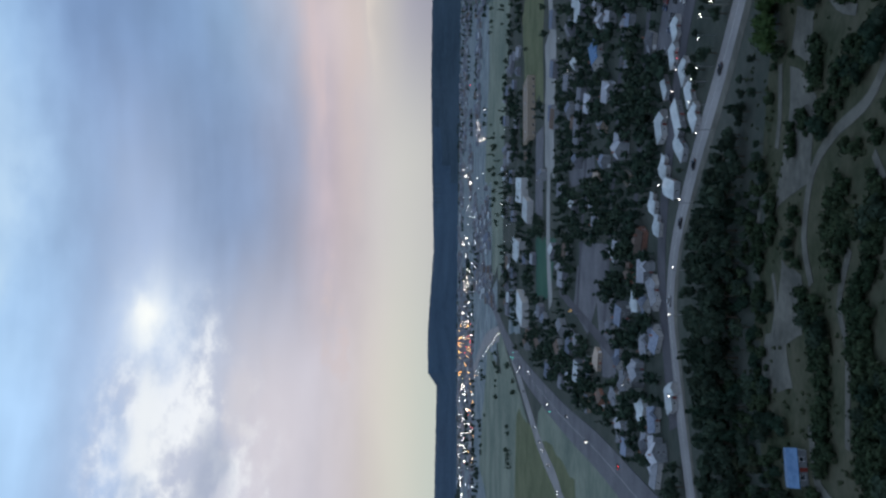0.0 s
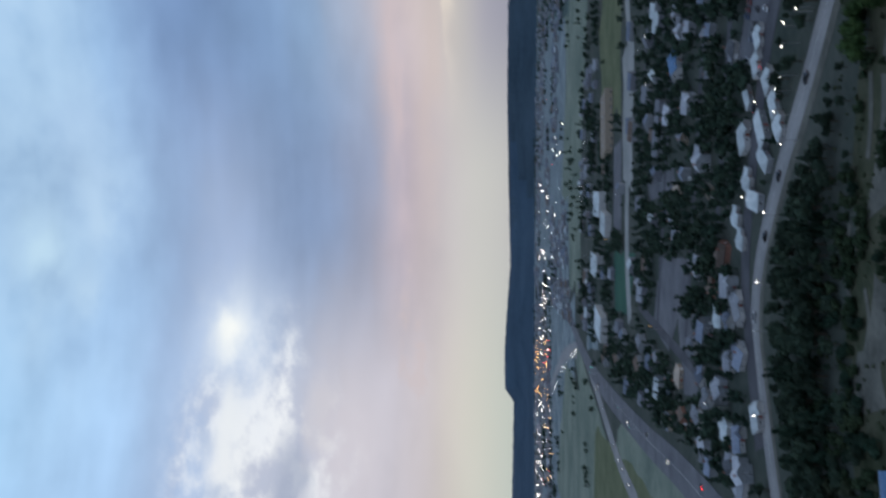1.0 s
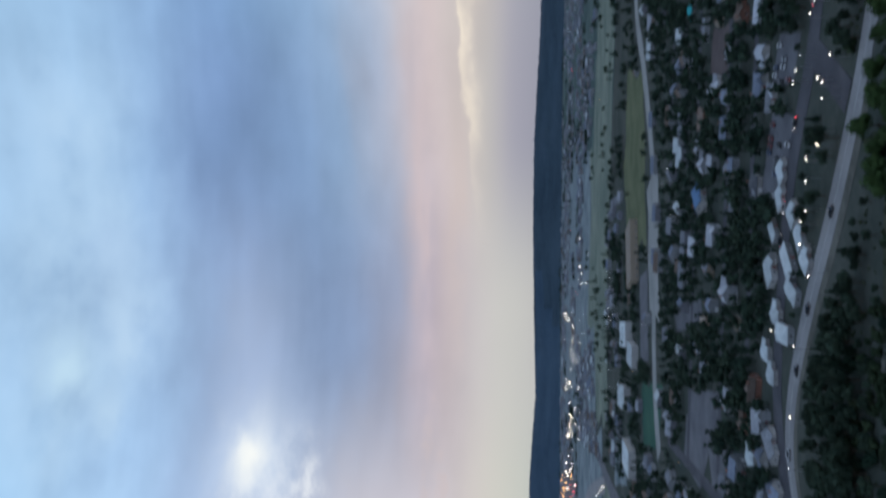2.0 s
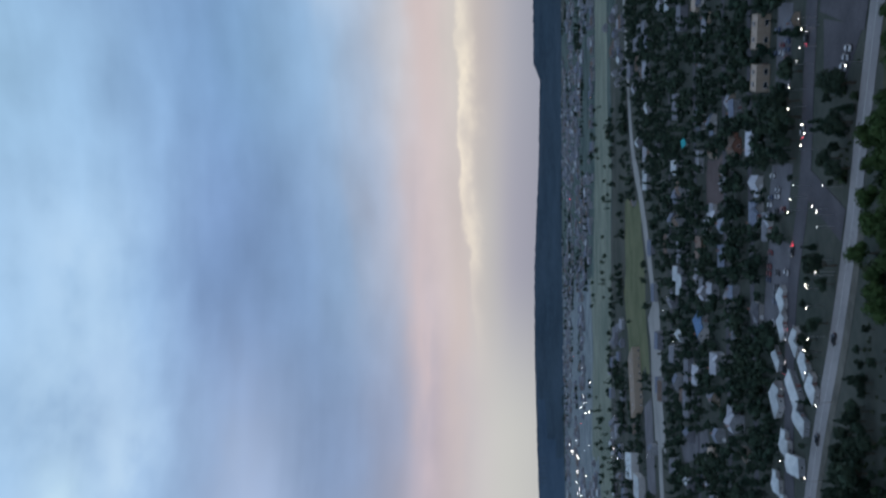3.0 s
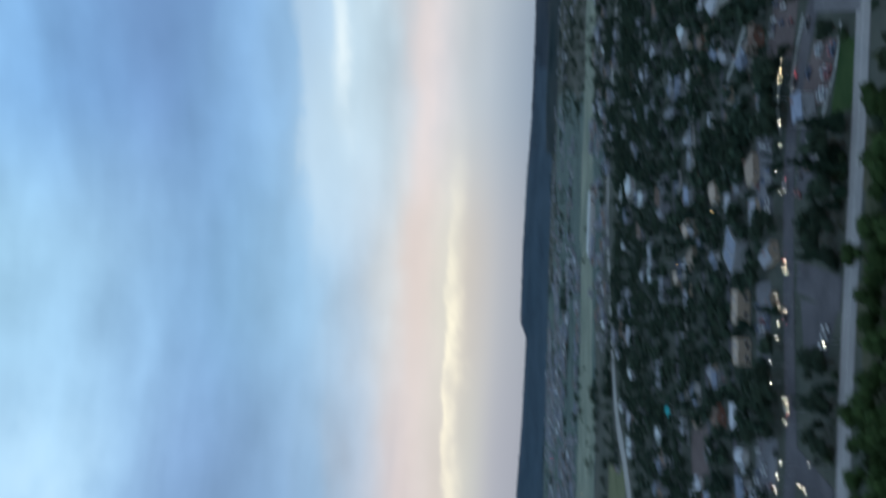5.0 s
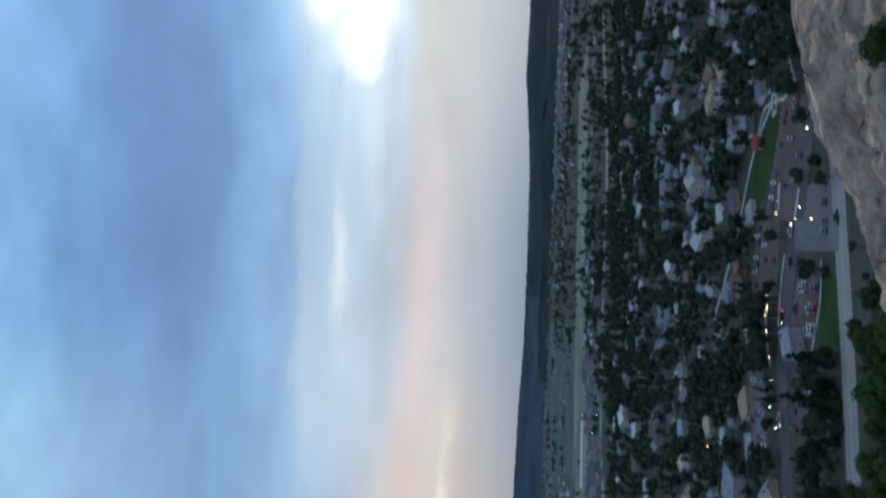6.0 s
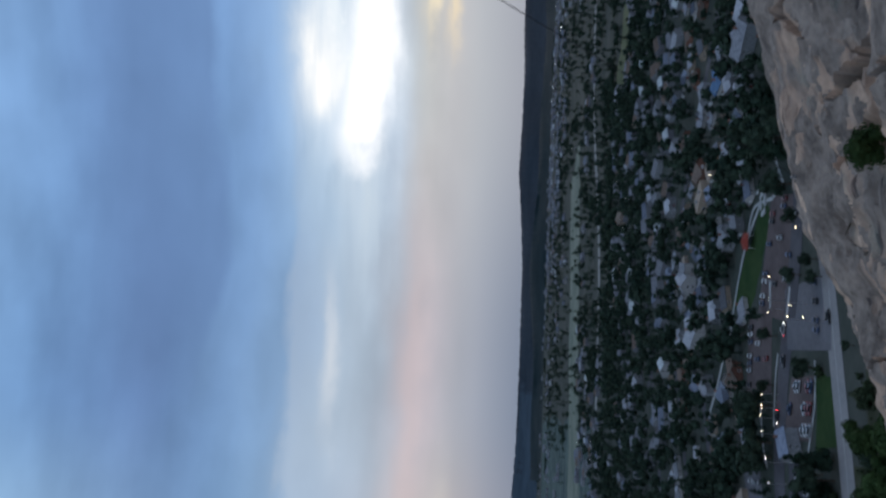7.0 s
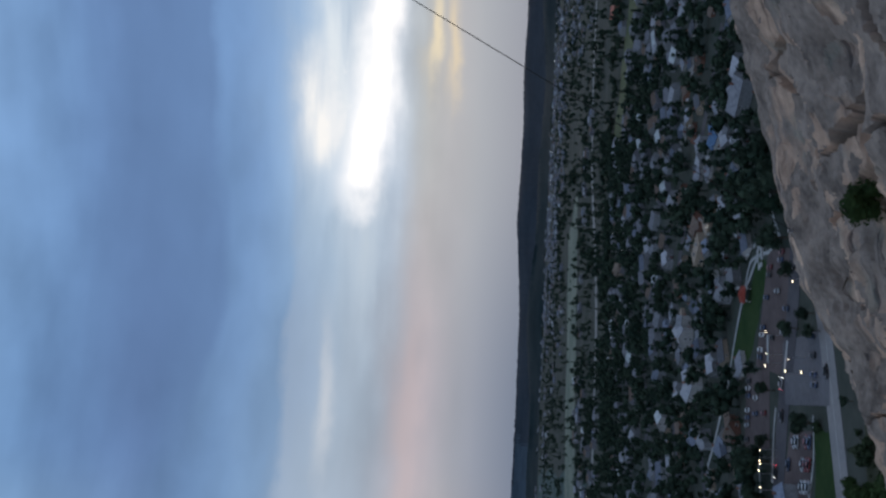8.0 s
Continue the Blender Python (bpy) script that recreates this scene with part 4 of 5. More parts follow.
def house(label, w, d, z, hgt, roof, wall, wing=0.0, hip=0.0, garage=True, chimney=True, name="house", group="houses of the town"):
    e = tagged(new(name), label, name, group)
    part("wall", gable_walls(w, d, z, hgt, hip), wall, e)
    part("roof", gable(w, d, hgt, z, hip=hip), roof, e)
    if wing:
        bm = gable_walls(d * .75, w * .42, z - .3, hgt * .75, 0)
        bmesh.ops.rotate(bm, matrix=Matrix.Rotation(radians(90), 3, "Z"), verts=bm.verts)
        bmesh.ops.translate(bm, vec=(w * .24, -d * .45 - wing * .3, 0), verts=bm.verts)
        part("wing_wall", bm, wall, e)
        bm = gable(d * .75 + wing * .5, w * .42, hgt * .75, z - .3)
        bmesh.ops.rotate(bm, matrix=Matrix.Rotation(radians(90), 3, "Z"), verts=bm.verts)
        bmesh.ops.translate(bm, vec=(w * .24, -d * .45 - wing * .3 + .2, 0), verts=bm.verts)
        part("wing_roof", bm, roof, e)
    for lv in range(1 if z < 4 else 2):
        for k in range(2):
            x = -w / 2 + w * (k + .5) / 2
            if not (wing and x > 0):
                part("window", WINDOW, None, e, at=pose(x, -d / 2 - .02, 1.5 + 2.7 * lv))
            if k:
                part("window", WINDOW, None, e, at=pose(x, d / 2 + .02, 1.5 + 2.7 * lv, 0, 0, 180))
        for s in (-1,):
            part("window", WINDOW, None, e, at=pose(s * (w / 2 + .02), 0, 1.5 + 2.7 * lv, 0, 0, 90 * s))
    part("door", DOOR, None, e, "red-brown panelled door", pose(-w * .04, -d / 2 - .03, .1))
    if garage:
        part("garage_door", GARAGE, None, e, "white sectional garage door", pose(w / 2 + .03, d * .0 - d * .28, .05, 0, 0, 90))
    if chimney:
        bm = box(bmesh.new(), -w * .28 - .4, .6, z, -w * .28 + .4, 1.4, z + hgt + .9)
        box(bm, -w * .28 - .5, .5, z + hgt + .9, -w * .28 + .5, 1.5, z + hgt + 1.05)
        part("chimney", bm, WALLS[3], e, "brick chimney")
    return e


def flat_block(label, w, d, z, roof, wall, category="building", units=2, name="commercial_building"):
    e = tagged(new(name), label, category, "flat-roofed buildings")
    bm = box(bmesh.new(), -w / 2, -d / 2, -.5, w / 2, d / 2, z)
    part("wall", bm, wall, e)
    part("roof", box(bmesh.new(), -w / 2 + .3, -d / 2 + .3, z, w / 2 - .3, d / 2 - .3, z + .12), roof, e)
    bm = bmesh.new()
    for x0, y0, x1, y1 in ((-w / 2 - .05, -d / 2 - .05, w / 2 + .05, -d / 2 + .3), (-w / 2 - .05, d / 2 - .3, w / 2 + .05, d / 2 + .05), (-w / 2 - .05, -d / 2 + .3, -w / 2 + .3, d / 2 - .3), (w / 2 - .3, -d / 2 + .3, w / 2 + .05, d / 2 - .3)):
        box(bm, x0, y0, z, x1, y1, z + .35)
    part("parapet", bm, wall, e)
    for k in range(units):
        x = -w / 2 + w * (k + .6) / (units + .2)
        bm = box(bmesh.new(), x - .9, -.6, z + .12, x + .9, .6, z + .9, .08)
        box(bm, x - .5, -.4, z + .9, x + .5, .4, z + 1.05)
        part("roof_unit", bm, M["metal"], e, "grey rooftop air unit")
    n = max(2, int(w / 7))
    for k in range(n):
        for s in (-1, 1):
            part("window", BIGWINDOW, None, e, at=pose(-w / 2 + w * (k + .5) / n, s * (d / 2 + .02), 1.6, 0, 0, 0 if s < 0 else 180))
    part("door", DOOR, None, e, at=pose(w / 2 + .03, 0, 0, 0, 0, 90))
    return e


PROTO = [house("slate-blue gabled house with white siding", 13, 9, 3.0, 2.4, ROOFS[0], WALLS[0], 4),
         house("grey-roofed gabled house with tan stucco walls", 14, 9, 3.2, 2.2, ROOFS[1], WALLS[1], 0),
         house("two-storey house with grey siding and pale roof", 12, 9, 5.6, 2.4, ROOFS[2], WALLS[2], 3),
         house("brown-roofed brick house with a chimney", 13, 8.5, 3.0, 2.2, ROOFS[3], WALLS[3], 4),
         house("tan hipped-roof house with stucco walls", 13, 10, 3.0, 2.3, ROOFS[4], WALLS[1], 0, .8),
         house("grey hipped-roof house with white siding", 12, 9, 3.0, 2.2, ROOFS[1], WALLS[0], 3, .7),
         house("pale-roofed long house with white siding", 17, 8, 3.0, 1.9, ROOFS[2], WALLS[0], 3, 0, True, False),
         house("slate-roofed two-storey house with grey siding", 11, 9, 5.6, 2.2, ROOFS[0], WALLS[2], 0)]
FLATS = [flat_block("low commercial building with a pale membrane roof", 24, 13, 4.2, MEMBRANE, WALLS[1]),
         flat_block("flat-roofed tan commercial building beside the street", 30, 12, 4.6, ROOFS[4], WALLS[1], units=3),
         flat_block("flat grey-roofed commercial building", 20, 14, 4.5, ROOFS[1], WALLS[2])]
TOWNHOUSE = [house("white-roofed townhouse in a close row", 13, 9, 3.2, 1.6, MEMBRANE, WALLS[0], 3, .5, False, False, "townhouse", "row of townhouses"),
             house("white-roofed long townhouse in a close row", 17, 8, 3.2, 1.4, MEMBRANE, WALLS[2], 0, .5, False, False, "townhouse", "row of townhouses")]
used = set()


def stand(proto, x, y, spin, s=1.0, r=8):
    m = pose(x, y, terrain(x, y), 0, 0, spin) @ Matrix.Scale(s, 4)
    SPOTS.append((x, y, r))
    if proto.name in used:
        o = copy_thing(proto, pose(0, 0, 0))
    else:
        used.add(proto.name)
        o = proto
    o.matrix_basis = m
    return o


# buildings that can be told apart
def roofed(proto, x, y, spin, s=1.0, r=8):
    """Stands a building whose roof, some four metres up, is seen over the plan point."""
    OPEN_SPOTS.append((x * .967, y * .967, r * .8))
    return stand(proto, x * .967, y * .967, spin, s, r)


for x, y, a, k in ((90, 342, 30, 0), (80, 345, 30, 0), (70, 357, 35, 1), (60, 322, 35, 0), (50, 316, 40, 0), (53, 336, 40, 1), (53, 362, 30, 0), (41, 333, 50, 1), (26, 345, 80, 1), (20, 374, 70, 0), (34, 356, 60, 0), (70, 330, 35, 0), (10, 366, 80, 0)):
    roofed(TOWNHOUSE[k], x, y, a + (x * 7) % 16 - 8, .64 + (x * 13 % 10) * .022, r=5)
for k, (x, y) in enumerate(((-9, 382), (-19, 371), (-25, 403), (-38, 366), (-43, 386), (-58, 396), (-67, 426), (-74, 390), (-74, 369), (-89, 384), (-86, 358), (-95, 364), (-60, 343), (-58, 439), (-45, 461))):
    roofed((PROTO[2], PROTO[6], TOWNHOUSE[0], PROTO[0], PROTO[5])[k % 5], x, y, (k * 47) % 180, .8, r=6)
big = flat_block("large slate-blue flat-roofed building among trees", 19, 15, 5, ROOFS[0], WALLS[2], "building", 2)
roofed(big, 234, 324, 30, r=11)
roofed(flat_block("long tan flat-roofed building beside the car park", 14, 10, 5, ROOFS[4], WALLS[1]), 206, 328, -32, r=9)
roofed(flat_block("long tan flat-roofed building beside the car park", 11, 10, 5, ROOFS[4], WALLS[1]), 188, 336, -32, r=8)
roofed(flat_block("long white-roofed school building by the tracks", 90, 34, 8, MEMBRANE, WALLS[0], "school", 4), 767, 1003, -38, r=50)
roofed(flat_block("long white-roofed warehouse by the tracks", 62, 26, 7, MEMBRANE, WALLS[0], "warehouse", 4), 66, 925, 85, r=34)
roofed(flat_block("white-roofed shop building lit from the car park", 46, 22, 6, MEMBRANE, WALLS[0], "shop", 3), 42, 868, 80, r=26)
roofed(flat_block("long white-roofed warehouse by the tracks", 70, 24, 7, MEMBRANE, WALLS[0], "warehouse", 4), 0, 950, 85, r=36)
roofed(flat_block("wide tan warehouse on the field's edge", 60, 40, 7, ROOFS[4], WALLS[1], "warehouse", 4), 142, 858, 5, r=36)
roofed(flat_block("white-roofed hall beside the highway", 60, 26, 7, MEMBRANE, WALLS[0], "warehouse", 3), -62, 905, 80, r=34)
roofed(house("bright white-roofed house among trees", 20, 12, 5, 2.8, MEMBRANE, WALLS[0], 4), 513, 618, 20, r=12)
roofed(house("house with a deep blue metal roof", 15, 11, 4, 2.6, ROOFS[5], WALLS[0], 5), 116, 503, 40, r=10)
roofed(house("house with a bright blue metal roof", 11, 8, 4, 2.2, ROOFS[5], WALLS[0], 4), 407, 160, 60, r=8)
roofed(flat_block("long red-brown barn beside the dry field", 40, 15, 7, M["rust"], WALLS[3], "barn", 1), 965, 236, 15, r=22)
roofed(house("large grey-roofed house with a wing", 17, 10, 5.6, 2.8, ROOFS[1], WALLS[2], 4), 371, 125, 80, r=10)
roofed(house("large pale-roofed house with a wing", 17, 10, 5.6, 2.6, ROOFS[2], WALLS[0], 4), 405, 280, 20, r=10)
roofed(house("large pale-roofed house with a wing", 16, 10, 5.6, 2.6, ROOFS[2], WALLS[0], 4), 368, 287, 70, r=10)
roofed(house("small white-roofed house among dark trees", 12, 9, 4, 2.2, MEMBRANE, WALLS[0], 0), 432, 366, 15, r=8)
roofed(house("house with a pinkish tan roof", 18, 14, 5, 3, ROOFS[4], WALLS[1], 0, .8), 710, 420, 20, r=12)
roofed(flat_block("tan flat-roofed building among the houses", 16, 9, 4.5, ROOFS[4], WALLS[1]), 405, 224, 75, r=10)
shed = house("blue metal-roofed shed on the slope", 9.0, 7.5, 2.6, .9, ROOFS[5], WALLS[2], 0, 0, True, False)
roofed(shed, -57, 223, 12, r=8)
# red-roofed shelter by the lawn, and a teal cover
e = tagged(new("shelter"), "red-roofed open shelter by the lawn", "shelter")
part("roof", gable(6.5, 6, 1.4, 2.8, hip=.8), M["rust"], e, "red pyramid roof")
bm = bmesh.new()
box(bm, -.12, -.12, -.3, .12, .12, 2.9)
POST = mesh_of("post", bm, M["white"])
for x in (-2.9, 2.9):
    for y in (-2.6, 2.6):
        part("post", POST, None, e, at=pose(x, y, 0))
e.matrix_basis = pose(305, 189, 0, 0, 0, 30)
SPOTS.append((305, 189, 6))
e = tagged(new("canopy"), "bright teal fabric canopy in a yard", "canopy")
part("cover", gable(7, 6, 1.6, 2.6), M["tealroof"], e)
for x in (-3.2, 3.2):
    for y in (-2.8, 2.8):
        part("post", POST, None, e, at=pose(x, y, 0))
e.matrix_basis = pose(235, 503, 0, 0, 0, 30)
SPOTS.append((235, 503, 5))

# pale low walls and ramps beside the lawn
e = tagged(new("skate_ramp"), "pale concrete steps and ramps at the lawn's end", "ramp")
for k, (x, y, w, d, zz) in enumerate(((0, 0, 5, 2, .7), (4, 2, 2, 6, .5), (-4, 3, 2, 5, .6), (1, 6, 6, 1.6, .4), (7, 8, 1.5, 6, .5))):
    part("ramp", box(bmesh.new(), x - w / 2, y - d / 2, -.3, x + w / 2, y + d / 2, zz, .1), M["concrete"], e)
e.matrix_basis = pose(299, 166, 0, 0, 0, -40)
SPOTS.append((299, 166, 8))
for pts in ([(306, 142), (298, 147), (283, 150)], [(293, 148), (289, 158), (300, 167), (312, 178), (312, 192)]):
    ribbon("drain_path", pts, 1.5, M["concrete"], .2, "pale concrete path winding past the lawn", step=4)
for pts, w in (([(218, 179), (211, 187), (208, 193), (204, 206)], 1.6), ([(274, 187), (267, 195)], 3.0), ([(253, 175), (249, 186)], 3.0), ([(249, 202), (245, 212), (236, 226)], 2.0), ([(257, 229), (240, 242), (232, 243)], 2.2)):
    ribbon("sidewalk", pts, w * .6, M["concrete"], .23, "pale concrete sidewalk beside the car parks", step=4)

# the rest of the town: houses on a loose grid
rnd = random.Random(7)
houses_far = []
ROAD_X, ROAD_Y = (-130, -91, -44, -22, 3, 30, 57, 88, 150), (279, 303, 325, 332, 325, 301, 273, 247, 215)  # the hill road
ANG = radians(-20)
for i in range(-48, 72):
    for j in range(-48, 72):
        gx, gy = i * 18.5 + rnd.uniform(-4, 4), j * 18 + rnd.uniform(-4, 4)
        x, y = gx * math.cos(ANG) - gy * math.sin(ANG), gx * math.sin(ANG) + gy * math.cos(ANG)
        r, d = math.hypot(x, y), math.degrees(math.atan2(x, y))
        if not (-19 < d < 80 and 292 < r < 880) or x < -95 or x < 150 and y < np.interp(x, ROAD_X, ROAD_Y) + 16:
            continue
        if r > 600 and rnd.random() < .45:
            continue
        if rnd.random() < (.27 if d > 52 else .48 if r < 600 else .6) or not free(x, y, 6.8):
            continue
        spin = -20 + 90 * rnd.randrange(4) + rnd.uniform(-8, 8)
        if r > 545:
            houses_far.append((x, y, spin))
            SPOTS.append((x, y, 6.6))
            continue
        if rnd.random() < .05:
            stand(FLATS[rnd.randrange(3)], x, y, spin, .65, 9)
        else:
            stand(PROTO[rnd.choice((0, 0, 1, 1, 2, 2, 3, 4, 5, 5, 6, 7))], x, y, spin, rnd.uniform(.62, .92), 6.6)


# ---- street lamps ----
def street_lamp(label, bulb, group):
    e = tagged(new("street_lamp"), label, "street lamp", group)
    bm = bmesh.new()
    bmesh.ops.create_cone(bm, cap_ends=True, segments=8, radius1=.12, radius2=.07, depth=6.2, matrix=Matrix.Translation((0, 0, 2.9)))
    box(bm, -.06, -.06, 5.9, 1.3, .06, 6.02)
    part("pole", bm, M["metal"], e)
    bm = bmesh.new()
    bmesh.ops.create_icosphere(bm, subdivisions=2, radius=.23, matrix=Matrix.Translation((1.2, 0, 5.8)) @ Matrix.Diagonal((1, .8, .55, 1)))
    part("lamp_head", bm, bulb, e, "glowing lamp head")
    return e


LAMP_A = street_lamp("lit warm street lamp on a steel pole", M["lamp"], "street lamps")
LAMP_B = street_lamp("lit white street lamp on a steel pole", M["lampwhite"], "street lamps")
LAMP_C = street_lamp("lit orange street lamp on a steel pole", M["orange"], "street lamps")
spots_a = [(221, 229), (213, 231), (209, 239), (200, 240), (174, 248), (170, 248), (169, 261), (165, 260), (160, 265), (156, 270), (151, 279), (146, 282), (135, 272), (130, 271), (126, 275), (117, 286), (115, 291), (112, 297), (103, 272), (99, 267), (95, 267), (86, 274), (82, 274), (80, 287), (105, 258), (187, 210), (132, 228)]
spots_b = [(259, 177), (254, 182), (253, 185), (235, 169), (234, 175), (220, 165), (239, 213), (238, 216), (237, 218), (236, 222), (230, 224), (245, 145), (376, 166), (371, 193), (190, 205), (193, 200)]
spots_c = [(81, 275), (79, 284), (74, 287), (64, 290), (60, 296), (52, 297), (52, 325), (42, 289), (27, 338), (18, 309), (122, 576), (158, 585), (155, 612), (-64, 400), (-7, 316), (-24, 319), (-54, 320), (15, 532), (61, 743)]
spots_d = [(-41, 552), (24, 809), (262, 330), (290, 420)]
for proto, spots in ((LAMP_B, spots_a), (LAMP_A, spots_b), (LAMP_B, spots_c), (LAMP_C, spots_d)):
    for k, (x, y) in enumerate(spots):
        spin = math.degrees(math.atan2(x, y)) * -1 + (k * 77) % 360
        m = pose(x, y, terrain(x, y), 0, 0, spin)
        if proto.name in used:
            copy_thing(proto, m)
        else:
            used.add(proto.name)
            proto.matrix_basis = m
        SPOTS.append((x, y, .6))


# ---- cars ----
def car(label, paint, lights):
    e = tagged(new("car"), label, "car", "cars of the town")
    bm = box(bmesh.new(), -2.25, -.9, .3, 2.25, .9, .85, .12)
    part("body", bm, paint, e)
    bm = bmesh.new()
    r = bmesh.ops.create_cube(bm, size=1, matrix=Matrix.LocRotScale((-.2, 0, 1.13), None, (2.6, 1.6, .58)))
    for v in r["verts"]:
        if v.co.z > 1.2:
            v.co.x = -.2 + (v.co.x + .2) * .68
            v.co.y *= .86
    part("cabin", bm, M["glass"], e, "dark glazed cabin")
    part("roof", box(bmesh.new(), -1.0, -.66, 1.425, .6, .66, 1.47, .015), paint, e)
    bm = bmesh.new()
    bmesh.ops.create_cone(bm, cap_ends=True, segments=14, radius1=.33, radius2=.33, depth=.22, matrix=Matrix.Rotation(radians(90), 4, "X"))
    tyre = mesh_of("wheel", bm, M["tyre"])
    bm = bmesh.new()
    bmesh.ops.create_cone(bm, cap_ends=True, segments=10, radius1=.2, radius2=.16, depth=.26, matrix=Matrix.Rotation(radians(90), 4, "X"))
    rim = mesh_of("rim", bm, M["metal"])
    for x in (-1.4, 1.4):
        for y in (-.82, .82):
            wh = part("wheel", tyre, None, e, at=pose(x, y, .33))
            part("rim", rim, None, wh)
    for y in (-.62, .62):
        bm = box(bmesh.new(), 2.2, y - .22, .55, 2.3, y + .22, .75, .03)
        part("headlight", bm, M["lampwhite"] if lights else M["glass"], e, "shining headlight" if lights else "")
        bm = box(bmesh.new(), -2.3, y - .22, .58, -2.2, y + .22, .76, .03)
        part("taillight", bm, M["tail"] if lights else M["rust"], e, "red tail light" if lights else "")
    return e


paints = [mat("car_white", (.5, .5, .5), (.6, .6, .6), 1, .3, 0, spec=.5), mat("car_black", (.012, .012, .014), (.02, .02, .022), 1, .3, 0, spec=.5),
          mat("car_silver", (.3, .31, .32), (.38, .39, .4), 1, .35, 0, spec=.5), mat("car_red", (.16, .02, .02), (.2, .03, .03), 1, .3, 0, spec=.5),
          mat("car_blue", (.03, .05, .11), (.04, .07, .14), 1, .3, 0, spec=.5)]
CARS = [car(f"parked {c} car on a paved lot", p, False) for c, p in zip(("white", "black", "silver", "dark red", "dark blue"), paints)]
DRIVE = [car("dark car with its lights on, on the road", paints[1], True), car("silver car with its lights on, on the road", paints[2], True)]


def drive(proto, x, y, spin, z=.18):
    m = pose(x, y, terrain(x, y) + z, 0, 0, spin)
    if proto.name in used:
        return copy_thing(proto, m)
    used.add(proto.name)
    proto.matrix_basis = m
    return proto


for k, (x, y) in enumerate(((246, 165), (236, 152), (229, 154), (255, 147), (254, 198), (245, 214), (196, 155))):
    put(TREES[k % 5], x, y, (.95, .8, .75, 1.0, .95, .9, .5)[k], k * 50, "trees of the car parks")
    SPOTS.append((x, y, 3.2))
for x, y, a in ((61, 280, 135), (32, 308, 140), (11, 324, 150), (241, 199, 120), (216, 160, 140), (-20, 338, 170)):
    drive(CARS[1 if x > 0 else 2], x, y, a, .165)
for x, y, a in ((-110, 430, 90), (-118, 600, -90), (-128, 700, -90), (-121, 840, -90), (-118, 520, -90), (-130, 930, -90)):
    drive(DRIVE[x % 2], x, y, a, .25)
for x, y, a in ((-170, 750, -82), (-176, 690, -84), (-173, 728, -84), (-166, 790, -82), (-148, 885, -80), (-138, 950, -80), (-184, 640, -85)):
    drive(DRIVE[0], x, y, a, .23)
rnd = random.Random(3)
for x, y, a in ((60, 336, -25), (100, 311, -42), (136, 284, -32), (165, 269, -30), (207, 245, -38), (232, 217, -60), (246, 188, -65), (72, 329, -30), (182, 261, -28)):
    drive(DRIVE[rnd.randrange(2)], x + 2, y + 2, a + (180 if rnd.random() < .4 else 0), .185)
for k, (c, m) in enumerate(LOTS[:10]):
    c = [Vector(p) for p in c]
    for row in (.16, .5, .84):
        e0, e1 = c[0].lerp(c[3], row), c[1].lerp(c[2], row)
        L_ = (e1 - e0).length
        side = math.degrees(math.atan2((c[3] - c[0]).y, (c[3] - c[0]).x))
        n = int(L_ / 2.9)
        for q in range(1, n):
            if rnd.random() < (.3 if m != "brown" else .42):
                p = e0.lerp(e1, (q + .5) / n)
                if all((p.x - a) ** 2 + (p.y - b) ** 2 > (2.2 + cc) ** 2 for a, b, cc in SPOTS):
                    drive(rnd.choice(CARS), p.x, p.y, side + rnd.uniform(-2, 2), .085 + .004 * k)

# ---- trees: near ones singly, the rest as one wood ----
rnd = random.Random(11)
near, far = [], []
for i in range(19000):
    d, u = rnd.uniform(-19, 80), rnd.random()
    r = math.sqrt(262 ** 2 + u * (900 ** 2 - 262 ** 2)) if i > 2200 else rnd.uniform(262, 430)
    x, y = r * math.sin(radians(d)), r * math.cos(radians(d))
    if x < -98 and r > 330 or (d > 52 and r < 640 and rnd.random() < .45):
        continue
    if r > 560 and rnd.random() < .35:
        continue
    if not free(x, y, 1.2 if rnd.random() < .5 else 2.6):
        continue
    s = rnd.uniform(.8, 1.8) if d > 40 else rnd.uniform(.7, 1.4)
    if hides(x, y, 7.5 * s):
        s = rnd.uniform(.4, .62)
        if rnd.random() < .6 or hides(x, y, 7.5 * s):
            continue
    (near if r < 640 else far).append((x, y, s, rnd.uniform(0, 360), 0 if rnd.random() < .72 else 1))
    SPOTS.append((x, y, 1.45 * s))
    if len(near) + len(far) > 3600:
        break
near.sort(key=lambda p: math.hypot(p[0], p[1]))
far = near[260:] + far
for x, y, s, a, c in near[:260]:
    put(TREES[rnd.randrange(5) if c == 0 else 5 + rnd.randrange(2)], x, y, s, a, "trees of the town")
# far side of the valley: hedges, groves and scattered trees
def far_tree(x, y, k):
    if any(inside(x, y, a) for a in AREAS) and rnd.random() < .8:
        return
    if any(abs(x - (a + b) / 2) < w + 6 and abs(y - (p + q) / 2) < 60 for a, p, b, q, w in KEEP[::3] if q > 880):
        return
    far.append((x, y, k * rnd.uniform(.7, 1.3), rnd.uniform(0, 360), 0 if rnd.random() < .75 else 1))


